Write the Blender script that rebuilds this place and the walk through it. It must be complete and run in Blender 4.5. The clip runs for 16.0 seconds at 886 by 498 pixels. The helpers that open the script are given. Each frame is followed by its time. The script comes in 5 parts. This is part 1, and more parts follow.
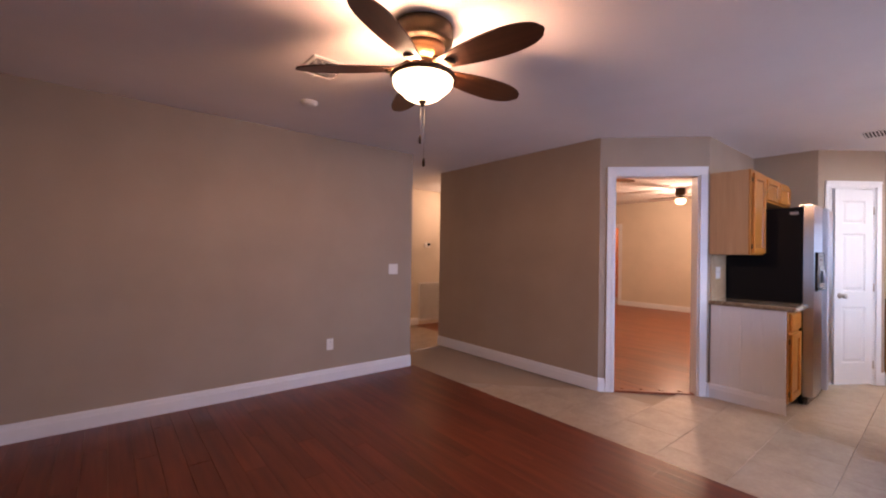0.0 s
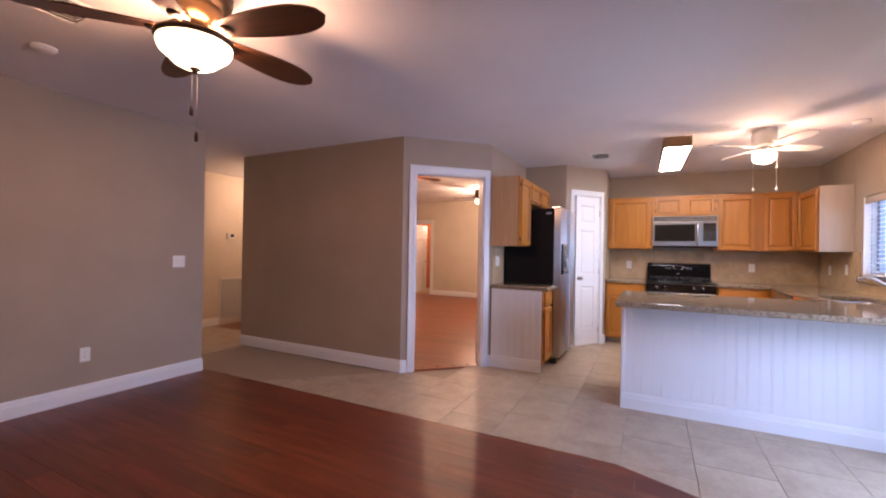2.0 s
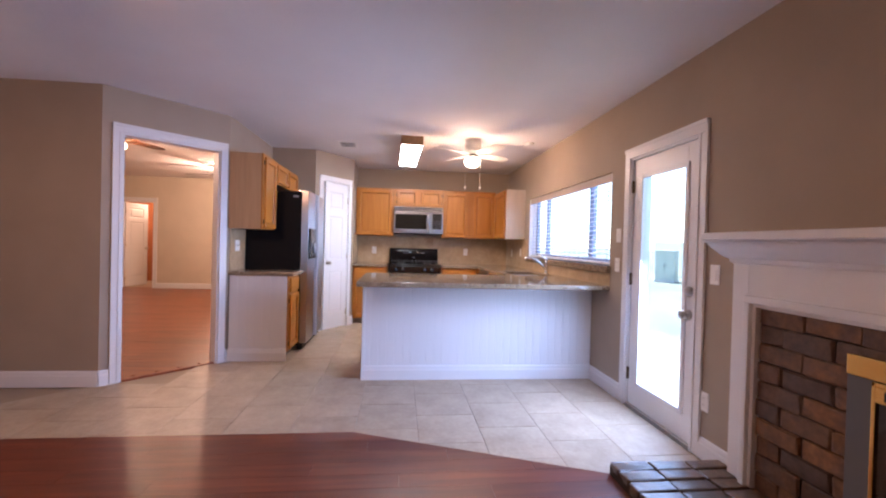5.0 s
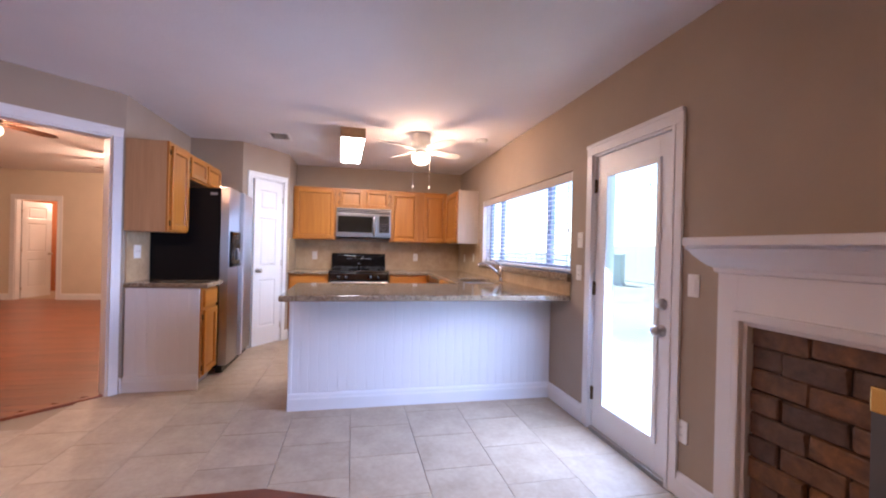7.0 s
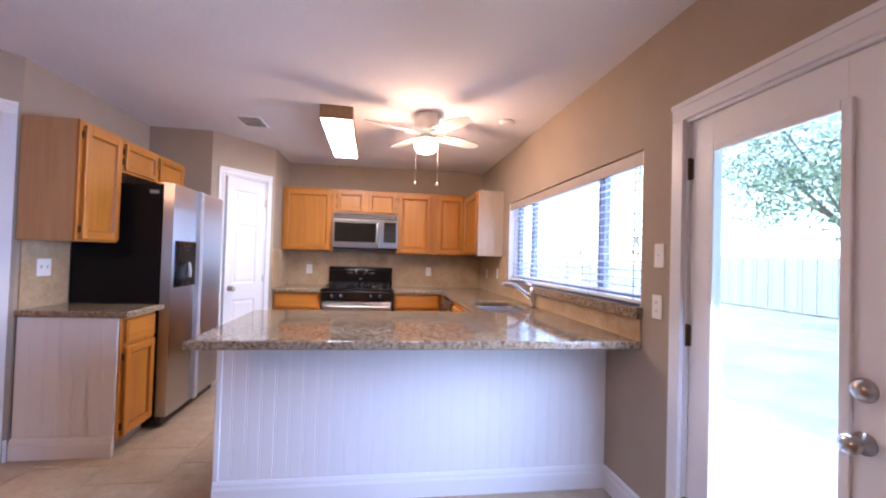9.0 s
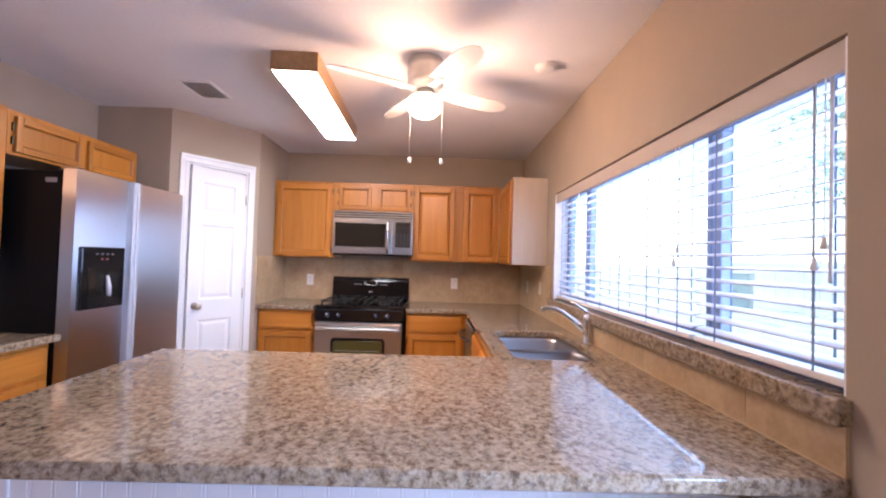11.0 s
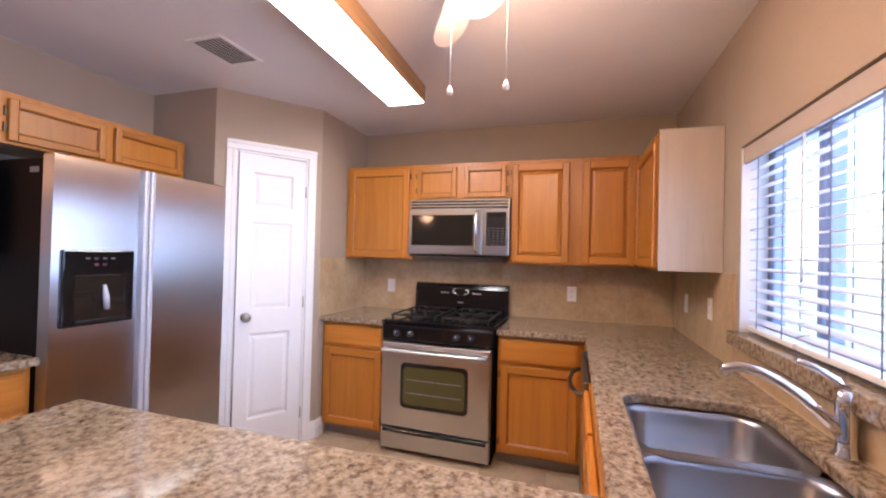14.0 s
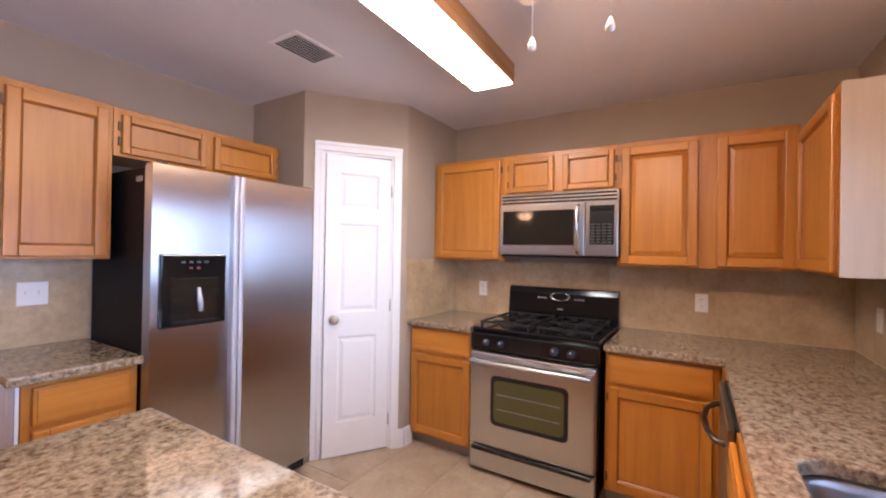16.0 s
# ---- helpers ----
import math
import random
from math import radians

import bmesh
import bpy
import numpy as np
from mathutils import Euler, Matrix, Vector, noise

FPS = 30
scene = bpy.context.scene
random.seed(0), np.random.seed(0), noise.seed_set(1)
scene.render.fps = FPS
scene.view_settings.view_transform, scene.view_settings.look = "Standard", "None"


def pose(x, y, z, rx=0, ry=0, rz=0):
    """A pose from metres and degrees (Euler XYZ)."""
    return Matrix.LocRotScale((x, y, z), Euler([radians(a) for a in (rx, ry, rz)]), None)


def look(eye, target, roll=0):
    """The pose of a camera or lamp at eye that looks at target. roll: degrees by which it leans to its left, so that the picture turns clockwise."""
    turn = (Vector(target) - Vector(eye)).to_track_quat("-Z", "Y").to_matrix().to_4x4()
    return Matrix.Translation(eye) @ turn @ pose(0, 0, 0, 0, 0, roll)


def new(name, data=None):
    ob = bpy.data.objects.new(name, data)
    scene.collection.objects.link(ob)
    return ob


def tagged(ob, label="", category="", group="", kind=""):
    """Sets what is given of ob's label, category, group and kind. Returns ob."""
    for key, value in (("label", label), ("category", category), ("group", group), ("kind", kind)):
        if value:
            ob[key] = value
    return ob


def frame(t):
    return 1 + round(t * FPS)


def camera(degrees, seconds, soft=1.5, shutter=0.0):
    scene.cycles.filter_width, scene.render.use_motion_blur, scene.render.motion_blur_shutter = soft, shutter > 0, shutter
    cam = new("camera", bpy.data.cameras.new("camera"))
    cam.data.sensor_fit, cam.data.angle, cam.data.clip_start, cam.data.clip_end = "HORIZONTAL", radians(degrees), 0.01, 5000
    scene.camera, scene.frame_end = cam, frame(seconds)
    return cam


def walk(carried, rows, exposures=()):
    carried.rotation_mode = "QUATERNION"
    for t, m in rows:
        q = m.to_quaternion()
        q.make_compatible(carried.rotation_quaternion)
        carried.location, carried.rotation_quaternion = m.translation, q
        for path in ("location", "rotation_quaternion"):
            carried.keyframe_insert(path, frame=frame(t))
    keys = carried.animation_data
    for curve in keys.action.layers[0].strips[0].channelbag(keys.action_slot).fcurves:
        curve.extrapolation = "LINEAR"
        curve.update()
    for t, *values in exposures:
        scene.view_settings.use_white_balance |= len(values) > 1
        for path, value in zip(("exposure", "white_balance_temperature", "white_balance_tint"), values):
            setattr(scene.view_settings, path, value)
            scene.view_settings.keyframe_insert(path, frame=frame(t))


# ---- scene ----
cam = camera(94.0, 16.0, soft=2.1)
PATH = [
    (0, (0.064, 0.281, 1.308), (1.325, 1.832, 1.325), 0.9),
    (0.5, (0.105, 0.210, 1.292), (1.500, 1.644, 1.309), 1.0),
    (1, (0.138, 0.149, 1.278), (1.668, 1.437, 1.297), 0.9),
    (1.5, (0.146, 0.114, 1.270), (1.809, 1.225, 1.284), 1.0),
    (2, (0.139, 0.103, 1.264), (1.920, 1.013, 1.272), 1.0),
    (2.5, (0.131, 0.098, 1.258), (2.003, 0.798, 1.257), 1.0),
    (3, (0.102, 0.062, 1.250), (2.038, 0.564, 1.238), 0.9),
    (3.5, (0.120, 0.052, 1.243), (2.096, 0.356, 1.221), 1.0),
    (4, (0.125, 0.058, 1.235), (2.122, 0.166, 1.210), 1.1),
    (4.5, (0.127, 0.037, 1.228), (2.127, -0.026, 1.203), 1.4),
    (5, (0.148, 0.012, 1.226), (2.137, -0.193, 1.202), 1.5),
    (5.5, (0.205, -0.015, 1.230), (2.182, -0.321, 1.208), 1.6),
    (6, (0.295, -0.043, 1.233), (2.261, -0.416, 1.216), 1.6),
    (6.5, (0.424, -0.077, 1.237), (2.383, -0.488, 1.228), 1.5),
    (7, (0.595, -0.123, 1.244), (2.550, -0.547, 1.243), 1.4),
    (7.5, (0.811, -0.187, 1.255), (2.768, -0.602, 1.264), 1.4),
    (8, (1.071, -0.268, 1.269), (3.032, -0.658, 1.288), 1.5),
    (8.5, (1.347, -0.371, 1.281), (3.317, -0.713, 1.310), 1.6),
    (9, (1.607, -0.484, 1.297), (3.587, -0.769, 1.337), 1.7),
    (9.5, (1.876, -0.604, 1.309), (3.862, -0.828, 1.358), 1.6),
    (10, (2.145, -0.709, 1.323), (4.135, -0.873, 1.375), 1.7),
    (10.5, (2.406, -0.801, 1.335), (4.399, -0.902, 1.389), 1.6),
    (11, (2.652, -0.885, 1.348), (4.649, -0.915, 1.400), 1.7),
    (11.5, (2.877, -0.962, 1.359), (4.873, -0.907, 1.406), 1.7),
    (12, (3.074, -1.033, 1.368), (5.066, -0.877, 1.409), 1.7),
    (12.5, (3.235, -1.088, 1.373), (5.213, -0.794, 1.413), 1.6),
    (13, (3.398, -1.112, 1.378), (5.355, -0.702, 1.410), 1.6),
    (13.5, (3.549, -1.111, 1.380), (5.483, -0.603, 1.411), 1.6),
    (14, (3.694, -1.100, 1.379), (5.599, -0.490, 1.407), 1.4),
    (14.5, (3.809, -1.094, 1.381), (5.671, -0.366, 1.405), 1.2),
    (15, (3.901, -1.085, 1.387), (5.713, -0.239, 1.403), 1.2),
    (15.5, (3.957, -1.074, 1.391), (5.715, -0.120, 1.404), 1.1),
    (16, (3.977, -1.061, 1.395), (5.678, -0.008, 1.407), 1.0),
]
walk(cam, [(t, look(eye, target, roll)) for t, eye, target, roll in PATH], [(0.0, 1.98, 5820, 9), (4.0, 2.08, 5540, 8), (9.0, 2.17, 5500, 8), (12.5, 2.10, 5650, 8), (16.0, 2.08, 5900, 8)])

# ---- world, sun, exposure ----
SUN_ELEV, SUN_AZ = 50.0, 82.0
world = bpy.data.worlds.new("sky")
scene.world = world
world.use_nodes = True
wt = world.node_tree
sky = wt.nodes.new("ShaderNodeTexSky")
sky.sky_type = "NISHITA"
sky.sun_disc = False
sky.sun_elevation = radians(SUN_ELEV)
sky.sun_rotation = radians(SUN_AZ)
wt.links.new(sky.outputs[0], wt.nodes["Background"].inputs[0])
wt.nodes["Background"].inputs[1].default_value = 0.15
sun = new("sun", bpy.data.lights.new("sun", "SUN"))
sun.data.energy, sun.data.angle, sun.data.color = 5.0, radians(0.5), (1.0, 0.95, 0.86)
sd = Vector((math.sin(radians(SUN_AZ)) * math.cos(radians(SUN_ELEV)), math.cos(radians(SUN_AZ)) * math.cos(radians(SUN_ELEV)), math.sin(radians(SUN_ELEV))))
sun.matrix_world = look(sd * 30, (0, 0, 0))


def lamp(name, kind, place, watts, colour, size=0.05, target=None, size_y=None):
    ob = new(name, bpy.data.lights.new(name, kind))
    ob.data.energy, ob.data.color = watts, colour
    if kind == "AREA":
        ob.data.shape = "RECTANGLE"
        ob.data.size, ob.data.size_y = size, size_y
        ob.matrix_world = look(place, target)
    else:
        ob.data.shadow_soft_size = size
        ob.location = place
    return ob


WARM = (1.0, 0.57, 0.35)
DAY = (0.58, 0.66, 1.0)
lamp("fan_bulb", "POINT", (1.278, 1.955, 2.165), 15, (1.0, 0.50, 0.275), 0.035)
lamp("kitchen_fan_bulb", "POINT", (4.90, -0.795, 2.19), 13.5, WARM, 0.09)
lamp("far_room_bulb", "POINT", (8.85, 3.66, 2.36), 30, WARM, 0.06)
lamp("far_room_bulb_near", "POINT", (5.95, 3.70, 2.36), 24, WARM, 0.06)
# hall and bathroom: warm fill lamps added without any fixture
lamp("hall_fill", "POINT", (4.9, 5.6, 2.25), 7, WARM, 0.08)
lamp("bath_fill", "POINT", (11.6, 6.3, 2.2), 12, WARM, 0.08)
lamp("door_daylight", "AREA", (2.865, -1.86, 0.99), 14, DAY, 0.50, (3.15, 0.60, -0.45), 1.56).data.spread = radians(150)
lamp("window_daylight", "AREA", (4.69, -1.99, 1.48), 10.5, DAY, 2.2, (4.69, 0.0, 1.60), 0.78).data.spread = radians(140)

# ---- materials ----
MATS = {}


def material(name, base, rough=0.5, metal=0.0, spec=0.5):
    m = bpy.data.materials.new(name)
    m.use_nodes = True
    b = m.node_tree.nodes["Principled BSDF"]
    b.inputs["Base Color"].default_value = (*base, 1)
    b.inputs["Roughness"].default_value = rough
    b.inputs["Metallic"].default_value = metal
    b.inputs["Specular IOR Level"].default_value = spec
    MATS[name] = m
    return m, m.node_tree, b


def node(nt, kind, **inputs):
    n = nt.nodes.new(kind)
    for key, value in inputs.items():
        n.inputs[key.replace("_", " ")].default_value = value
    return n


def ramp(nt, source, stops):
    r = nt.nodes.new("ShaderNodeValToRGB")
    while len(r.color_ramp.elements) < len(stops):
        r.color_ramp.elements.new(0.5)
    for e, (p, c) in zip(r.color_ramp.elements, stops):
        e.position, e.color = p, (*c, 1)
    nt.links.new(source, r.inputs[0])
    return r.outputs[0]


def mixed(nt, fac, a, b, blend="MIX"):
    n = nt.nodes.new("ShaderNodeMix")
    n.data_type, n.blend_type = "RGBA", blend
    for i, v in ((0, fac), (6, a), (7, b)):
        if isinstance(v, (int, float)):
            n.inputs[i].default_value = v
        elif isinstance(v, tuple):
            n.inputs[i].default_value = (*v, 1)
        else:
            nt.links.new(v, n.inputs[i])
    return n.outputs[2]


def coords(nt, scale=(1, 1, 1), spread=0.0):
    """World-sized object coordinates; spread shifts each piece by its own random amount."""
    tc = nt.nodes.new("ShaderNodeTexCoord")
    mp = nt.nodes.new("ShaderNodeMapping")
    mp.inputs["Scale"].default_value = scale
    nt.links.new(tc.outputs["Object"], mp.inputs["Vector"])
    if spread:
        oi = nt.nodes.new("ShaderNodeObjectInfo")
        sc = nt.nodes.new("ShaderNodeMath")
        sc.operation = "MULTIPLY"
        sc.inputs[1].default_value = spread
        nt.links.new(oi.outputs["Random"], sc.inputs[0])
        nt.links.new(sc.outputs[0], mp.inputs["Location"])
    return mp.outputs[0]


def noise_of(nt, vec, scale, detail=4.0, rough=0.55):
    n = node(nt, "ShaderNodeTexNoise", Scale=scale, Detail=detail, Roughness=rough)
    nt.links.new(vec, n.inputs["Vector"])
    return n.outputs["Fac"]


def bump(nt, b, height, strength, distance=0.002):
    n = node(nt, "ShaderNodeBump", Strength=strength, Distance=distance)
    nt.links.new(height, n.inputs["Height"])
    nt.links.new(n.outputs[0], b.inputs["Normal"])


def painted(name, base, rough, bump_scale, bump_strength, vary=0.06):
    m, nt, b = material(name, base, rough, spec=0.35)
    v = coords(nt)
    f = noise_of(nt, v, 1.7, 5)
    lo, hi = tuple(c * (1 - vary) for c in base), tuple(min(1, c * (1 + vary)) for c in base)
    nt.links.new(ramp(nt, f, [(0.3, lo), (0.7, hi)]), b.inputs["Base Color"])
    bump(nt, b, noise_of(nt, v, bump_scale, 3), bump_strength, 0.003)
    return m


WALL = painted("taupe_wall_paint", (0.360, 0.293, 0.226), 0.75, 90, 0.25)
CEIL = painted("ceiling_paint", (0.76, 0.735, 0.735), 0.9, 45, 0.45, 0.03)
TRIM = painted("white_trim_paint", (0.74, 0.745, 0.765), 0.35, 30, 0.03, 0.02)
CREAM = painted("cream_wall_paint", (0.62, 0.55, 0.45), 0.8, 90, 0.2)
PLASTIC = painted("white_plastic", (0.78, 0.77, 0.75), 0.35, 20, 0.02, 0.01)
FANWHITE = painted("white_fan_enamel", (0.80, 0.77, 0.72), 0.35, 20, 0.02, 0.02)
VINYL = painted("grey_blue_frame", (0.24, 0.27, 0.36), 0.4, 20, 0.02, 0.02)


def wood(name, dark, mid, light, axis, rough=0.35, ring=9.0, coat=0.0, island=False, amount=0.25):
    """Grain stretched along one axis, tone varied from piece to piece."""
    m, nt, b = material(name, mid, rough)
    s = [14.0, 14.0, 14.0]
    s[axis] = 0.9
    v = coords(nt, tuple(s), 37.0)
    g = noise_of(nt, v, 1.6, 6, 0.6)
    s2 = [ring * 9, ring * 9, ring * 9]
    s2[axis] = 3.0
    fine = noise_of(nt, coords(nt, tuple(s2), 11.0), 1.0, 3)
    c = ramp(nt, g, [(0.28, dark), (0.5, mid), (0.72, light)])
    c = mixed(nt, 0.15, c, ramp(nt, fine, [(0.35, tuple(x * 0.7 for x in mid)), (0.65, light)]))
    if island:
        rnd = nt.nodes.new("ShaderNodeNewGeometry").outputs["Random Per Island"]
    else:
        rnd = nt.nodes.new("ShaderNodeObjectInfo").outputs["Random"]
    c = mixed(nt, 1.0, c, ramp(nt, rnd, [(0.0, (1 - amount,) * 3), (1.0, (1 + amount * 0.6,) * 3)]), "MULTIPLY")
    nt.links.new(c, b.inputs["Base Color"])
    b.inputs["Coat Weight"].default_value = coat
    b.inputs["Coat Roughness"].default_value = 0.24
    bump(nt, b, fine, 0.05 if rough < 0.32 else 0.09, 0.001)
    return m


FLOORWOOD = wood("cherry_floor", (0.072, 0.014, 0.006), (0.128, 0.026, 0.010), (0.190, 0.046, 0.016), 1, 0.40, 9, 0.06, amount=0.18)
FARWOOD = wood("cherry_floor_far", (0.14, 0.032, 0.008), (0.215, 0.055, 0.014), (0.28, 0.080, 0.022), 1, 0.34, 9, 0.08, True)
MAPLE = wood("honey_maple", (0.37, 0.130, 0.014), (0.44, 0.168, 0.020), (0.50, 0.208, 0.029), 2, 0.38, 8, 0.12, amount=0.14)
MAPLE_X = wood("honey_maple_level", (0.37, 0.130, 0.014), (0.44, 0.168, 0.020), (0.50, 0.208, 0.029), 0, 0.38, 8, 0.12, amount=0.14)
# darker maple tone for the sloped bead round each door panel
MAPLEDARK = wood("dark_maple_groove", (0.22, 0.074, 0.010), (0.27, 0.095, 0.013), (0.31, 0.115, 0.017), 2, 0.42, 8, 0.05, amount=0.08)
MAPLESIDE = wood("maple_veneer_side", (0.40, 0.24, 0.12), (0.47, 0.29, 0.15), (0.53, 0.34, 0.19), 2, 0.45, 8, 0.0, amount=0.05)
# cabinet end whitened in its colour to stand for the window's reflection
GLARESIDE = wood("window_glare_side", (0.44, 0.375, 0.30), (0.48, 0.41, 0.335), (0.51, 0.44, 0.365), 2, 0.35, 3, 0.0, amount=0.03)
BLADEWOOD = wood("walnut_blade", (0.030, 0.011, 0.005), (0.055, 0.020, 0.008), (0.085, 0.032, 0.012), 0, 0.42, 10, 0.0, amount=0.1)
LAMPWOOD = wood("oak_lamp_frame", (0.25, 0.14, 0.06), (0.34, 0.20, 0.09), (0.42, 0.26, 0.13), 0, 0.5, 8, 0.0, amount=0.05)


def stone_tile(name, a, b_, c, rough, spread=23.0, vary=0.10):
    m, nt, b = material(name, b_, rough)
    v = coords(nt, (1, 1, 1), spread)
    f1 = noise_of(nt, v, 5.0, 8, 0.65)
    f2 = noise_of(nt, v, 38.0, 4, 0.6)
    col = ramp(nt, f1, [(0.30, a), (0.52, b_), (0.72, c)])
    col = mixed(nt, 0.25, col, ramp(nt, f2, [(0.35, a), (0.65, c)]))
    rnd = nt.nodes.new("ShaderNodeObjectInfo").outputs["Random"]
    col = mixed(nt, 1.0, col, ramp(nt, rnd, [(0, (1 - vary,) * 3), (1, (1 + vary * 0.5,) * 3)]), "MULTIPLY")
    nt.links.new(col, b.inputs["Base Color"])
    bump(nt, b, f1, 0.12, 0.002)
    return m


TILE = stone_tile("beige_floor_tile", (0.315, 0.235, 0.155), (0.405, 0.315, 0.220), (0.48, 0.390, 0.285), 0.46, vary=0.05)
SPLASH = stone_tile("travertine_splash", (0.33, 0.220, 0.115), (0.46, 0.332, 0.190), (0.56, 0.432, 0.275), 0.35, vary=0.05)
GROUT = painted("tile_grout", (0.375, 0.30, 0.215), 0.9, 200, 0.3)
CAULK = painted("pale_grout_line", (0.48, 0.365, 0.235), 0.8, 100, 0.1)
MORTAR = painted("dark_mortar", (0.038, 0.028, 0.021), 0.95, 150, 0.6)
CONCRETE = painted("patio_concrete", (0.55, 0.53, 0.50), 0.9, 120, 0.3, 0.1)
KICK = painted("grey_toe_kick", (0.30, 0.27, 0.24), 0.6, 40, 0.05)


def granite():
    m, nt, b = material("speckled_granite", (0.45, 0.38, 0.30), 0.07)
    v = coords(nt)
    warp = nt.nodes.new("ShaderNodeTexNoise")
    warp.inputs["Scale"].default_value = 60
    nt.links.new(v, warp.inputs["Vector"])
    big = noise_of(nt, v, 54, 4, 0.62)
    mid = noise_of(nt, v, 66, 4, 0.6)
    c = ramp(nt, big, [(0.35, (0.070, 0.044, 0.025)), (0.44, (0.170, 0.115, 0.065)), (0.51, (0.262, 0.192, 0.118)), (0.68, (0.37, 0.296, 0.205))])
    vo = node(nt, "ShaderNodeTexVoronoi", Scale=70.0)
    wv = mixed(nt, 0.06, v, warp.outputs["Color"])
    nt.links.new(wv, vo.inputs["Vector"])
    c = mixed(nt, 0.22, c, ramp(nt, vo.outputs["Color"], [(0.2, (0.13, 0.095, 0.06)), (0.5, (0.33, 0.265, 0.185)), (0.95, (0.52, 0.47, 0.40))]))
    spots = ramp(nt, mid, [(0.575, (0, 0, 0)), (0.66, (0.75, 0.75, 0.75))])
    c = mixed(nt, spots, c, (0.085, 0.054, 0.032))
    pale = ramp(nt, noise_of(nt, v, 44, 3, 0.5), [(0.58, (0, 0, 0)), (0.72, (0.5, 0.5, 0.5))])
    c = mixed(nt, pale, c, (0.44, 0.38, 0.29))
    nt.links.new(c, b.inputs["Base Color"])
    return m


GRANITE = granite()


def steel(name, axis, rough=0.30, tone=0.56, tint=(1, 0.985, 0.96), stretch=0.75):
    m, nt, b = material(name, tuple(tone * k for k in tint), rough, 1.0)
    s = [260.0, 260.0, 260.0]
    s[axis] = 2.0
    f = noise_of(nt, coords(nt, tuple(s)), 1.0, 2)
    nt.links.new(ramp(nt, f, [(0.3, (rough - 0.006,) * 3), (0.7, (rough + 0.006,) * 3)]), b.inputs["Roughness"])
    b.inputs["Anisotropic"].default_value = stretch
    tg = nt.nodes.new("ShaderNodeTangent")
    tg.direction_type, tg.axis = "RADIAL", "Z"
    nt.links.new(tg.outputs[0], b.inputs["Tangent"])
    return m


STEEL = steel("brushed_steel", 0, 0.34, 0.58)
STEELBASIN = steel("satin_sink_steel", 0, 0.32, 0.34, (0.98, 0.97, 1.0), 0.3)
STEELFRIDGE = steel("cool_brushed_steel", 0, 0.31, 0.52, (1.0, 0.985, 0.985), 1.0)
HANDLEPALE = material("silver_painted_handle", (0.50, 0.52, 0.58), 0.35, 0.35)[0]
HANDLEDARK = material("dark_satin_handle", (0.16, 0.13, 0.11), 0.3, 1.0)[0]
STEELRIM = steel("pale_steel_trim", 2, 0.20, 0.75)
CHROME = material("chrome", (0.80, 0.80, 0.82), 0.06, 1.0)[0]
NICKEL = material("satin_nickel", (0.46, 0.42, 0.38), 0.28, 1.0)[0]
BRASS = material("polished_brass", (0.80, 0.52, 0.16), 0.22, 1.0)[0]
HINGE = material("aged_brass_hinge", (0.12, 0.085, 0.05), 0.5, 1.0)[0]
BLACK = material("black_enamel", (0.006, 0.006, 0.007), 0.12)[0]
BLACKSIDE = painted("black_textured_steel", (0.006, 0.006, 0.007), 0.55, 400, 0.15)
BLACKSIDE.node_tree.nodes["Principled BSDF"].inputs["Specular IOR Level"].default_value = 0.15
BLACKPLASTIC = material("black_plastic", (0.012, 0.012, 0.014), 0.25)[0]
IRON = painted("cast_iron", (0.010, 0.010, 0.010), 0.55, 300, 0.4)
DARKGLASS = material("dark_oven_glass", (0.014, 0.012, 0.010), 0.05)[0]
OVENGLASS = material("green_oven_glass", (0.075, 0.068, 0.022), 0.08)[0]
STEELMW = steel("microwave_brushed_steel", 0, 0.30, 0.36)
KEYGREY = material("dim_key_print", (0.05, 0.05, 0.055), 0.4)[0]
VALANCE = painted("beige_valance", (0.42, 0.365, 0.32), 0.5, 40, 0.05)
GREYPRINT = material("grey_print", (0.30, 0.30, 0.31), 0.5)[0]
REDPRINT = material("red_print", (0.10, 0.02, 0.02), 0.5)[0]
KNOBBLUE = material("dark_grey_knob", (0.018, 0.020, 0.028), 0.2)[0]
SEAM = material("dark_gap", (0.010, 0.009, 0.008), 0.9)[0]
SOOT = painted("sooty_firebox", (0.012, 0.011, 0.010), 0.95, 90, 0.5, 0.3)
SCREENGREY = painted("grey_metal_screen", (0.13, 0.13, 0.13), 0.5, 60, 0.1)
GRILLE = painted("grey_grille_enamel", (0.62, 0.60, 0.57), 0.5, 30, 0.05)
CORD = material("ladder_tape", (0.20, 0.24, 0.33), 0.8)[0]
RUSTIC = painted("dark_bronze_metal", (0.055, 0.034, 0.020), 0.42, 60, 0.3, 0.4)
RUSTIC.node_tree.nodes["Principled BSDF"].inputs["Metallic"].default_value = 0.7
COPPER = material("burnished_copper", (0.42, 0.22, 0.10), 0.35, 0.8)[0]
ORANGEWALL = painted("terracotta_wall_paint", (0.42, 0.15, 0.06), 0.8, 90, 0.2)


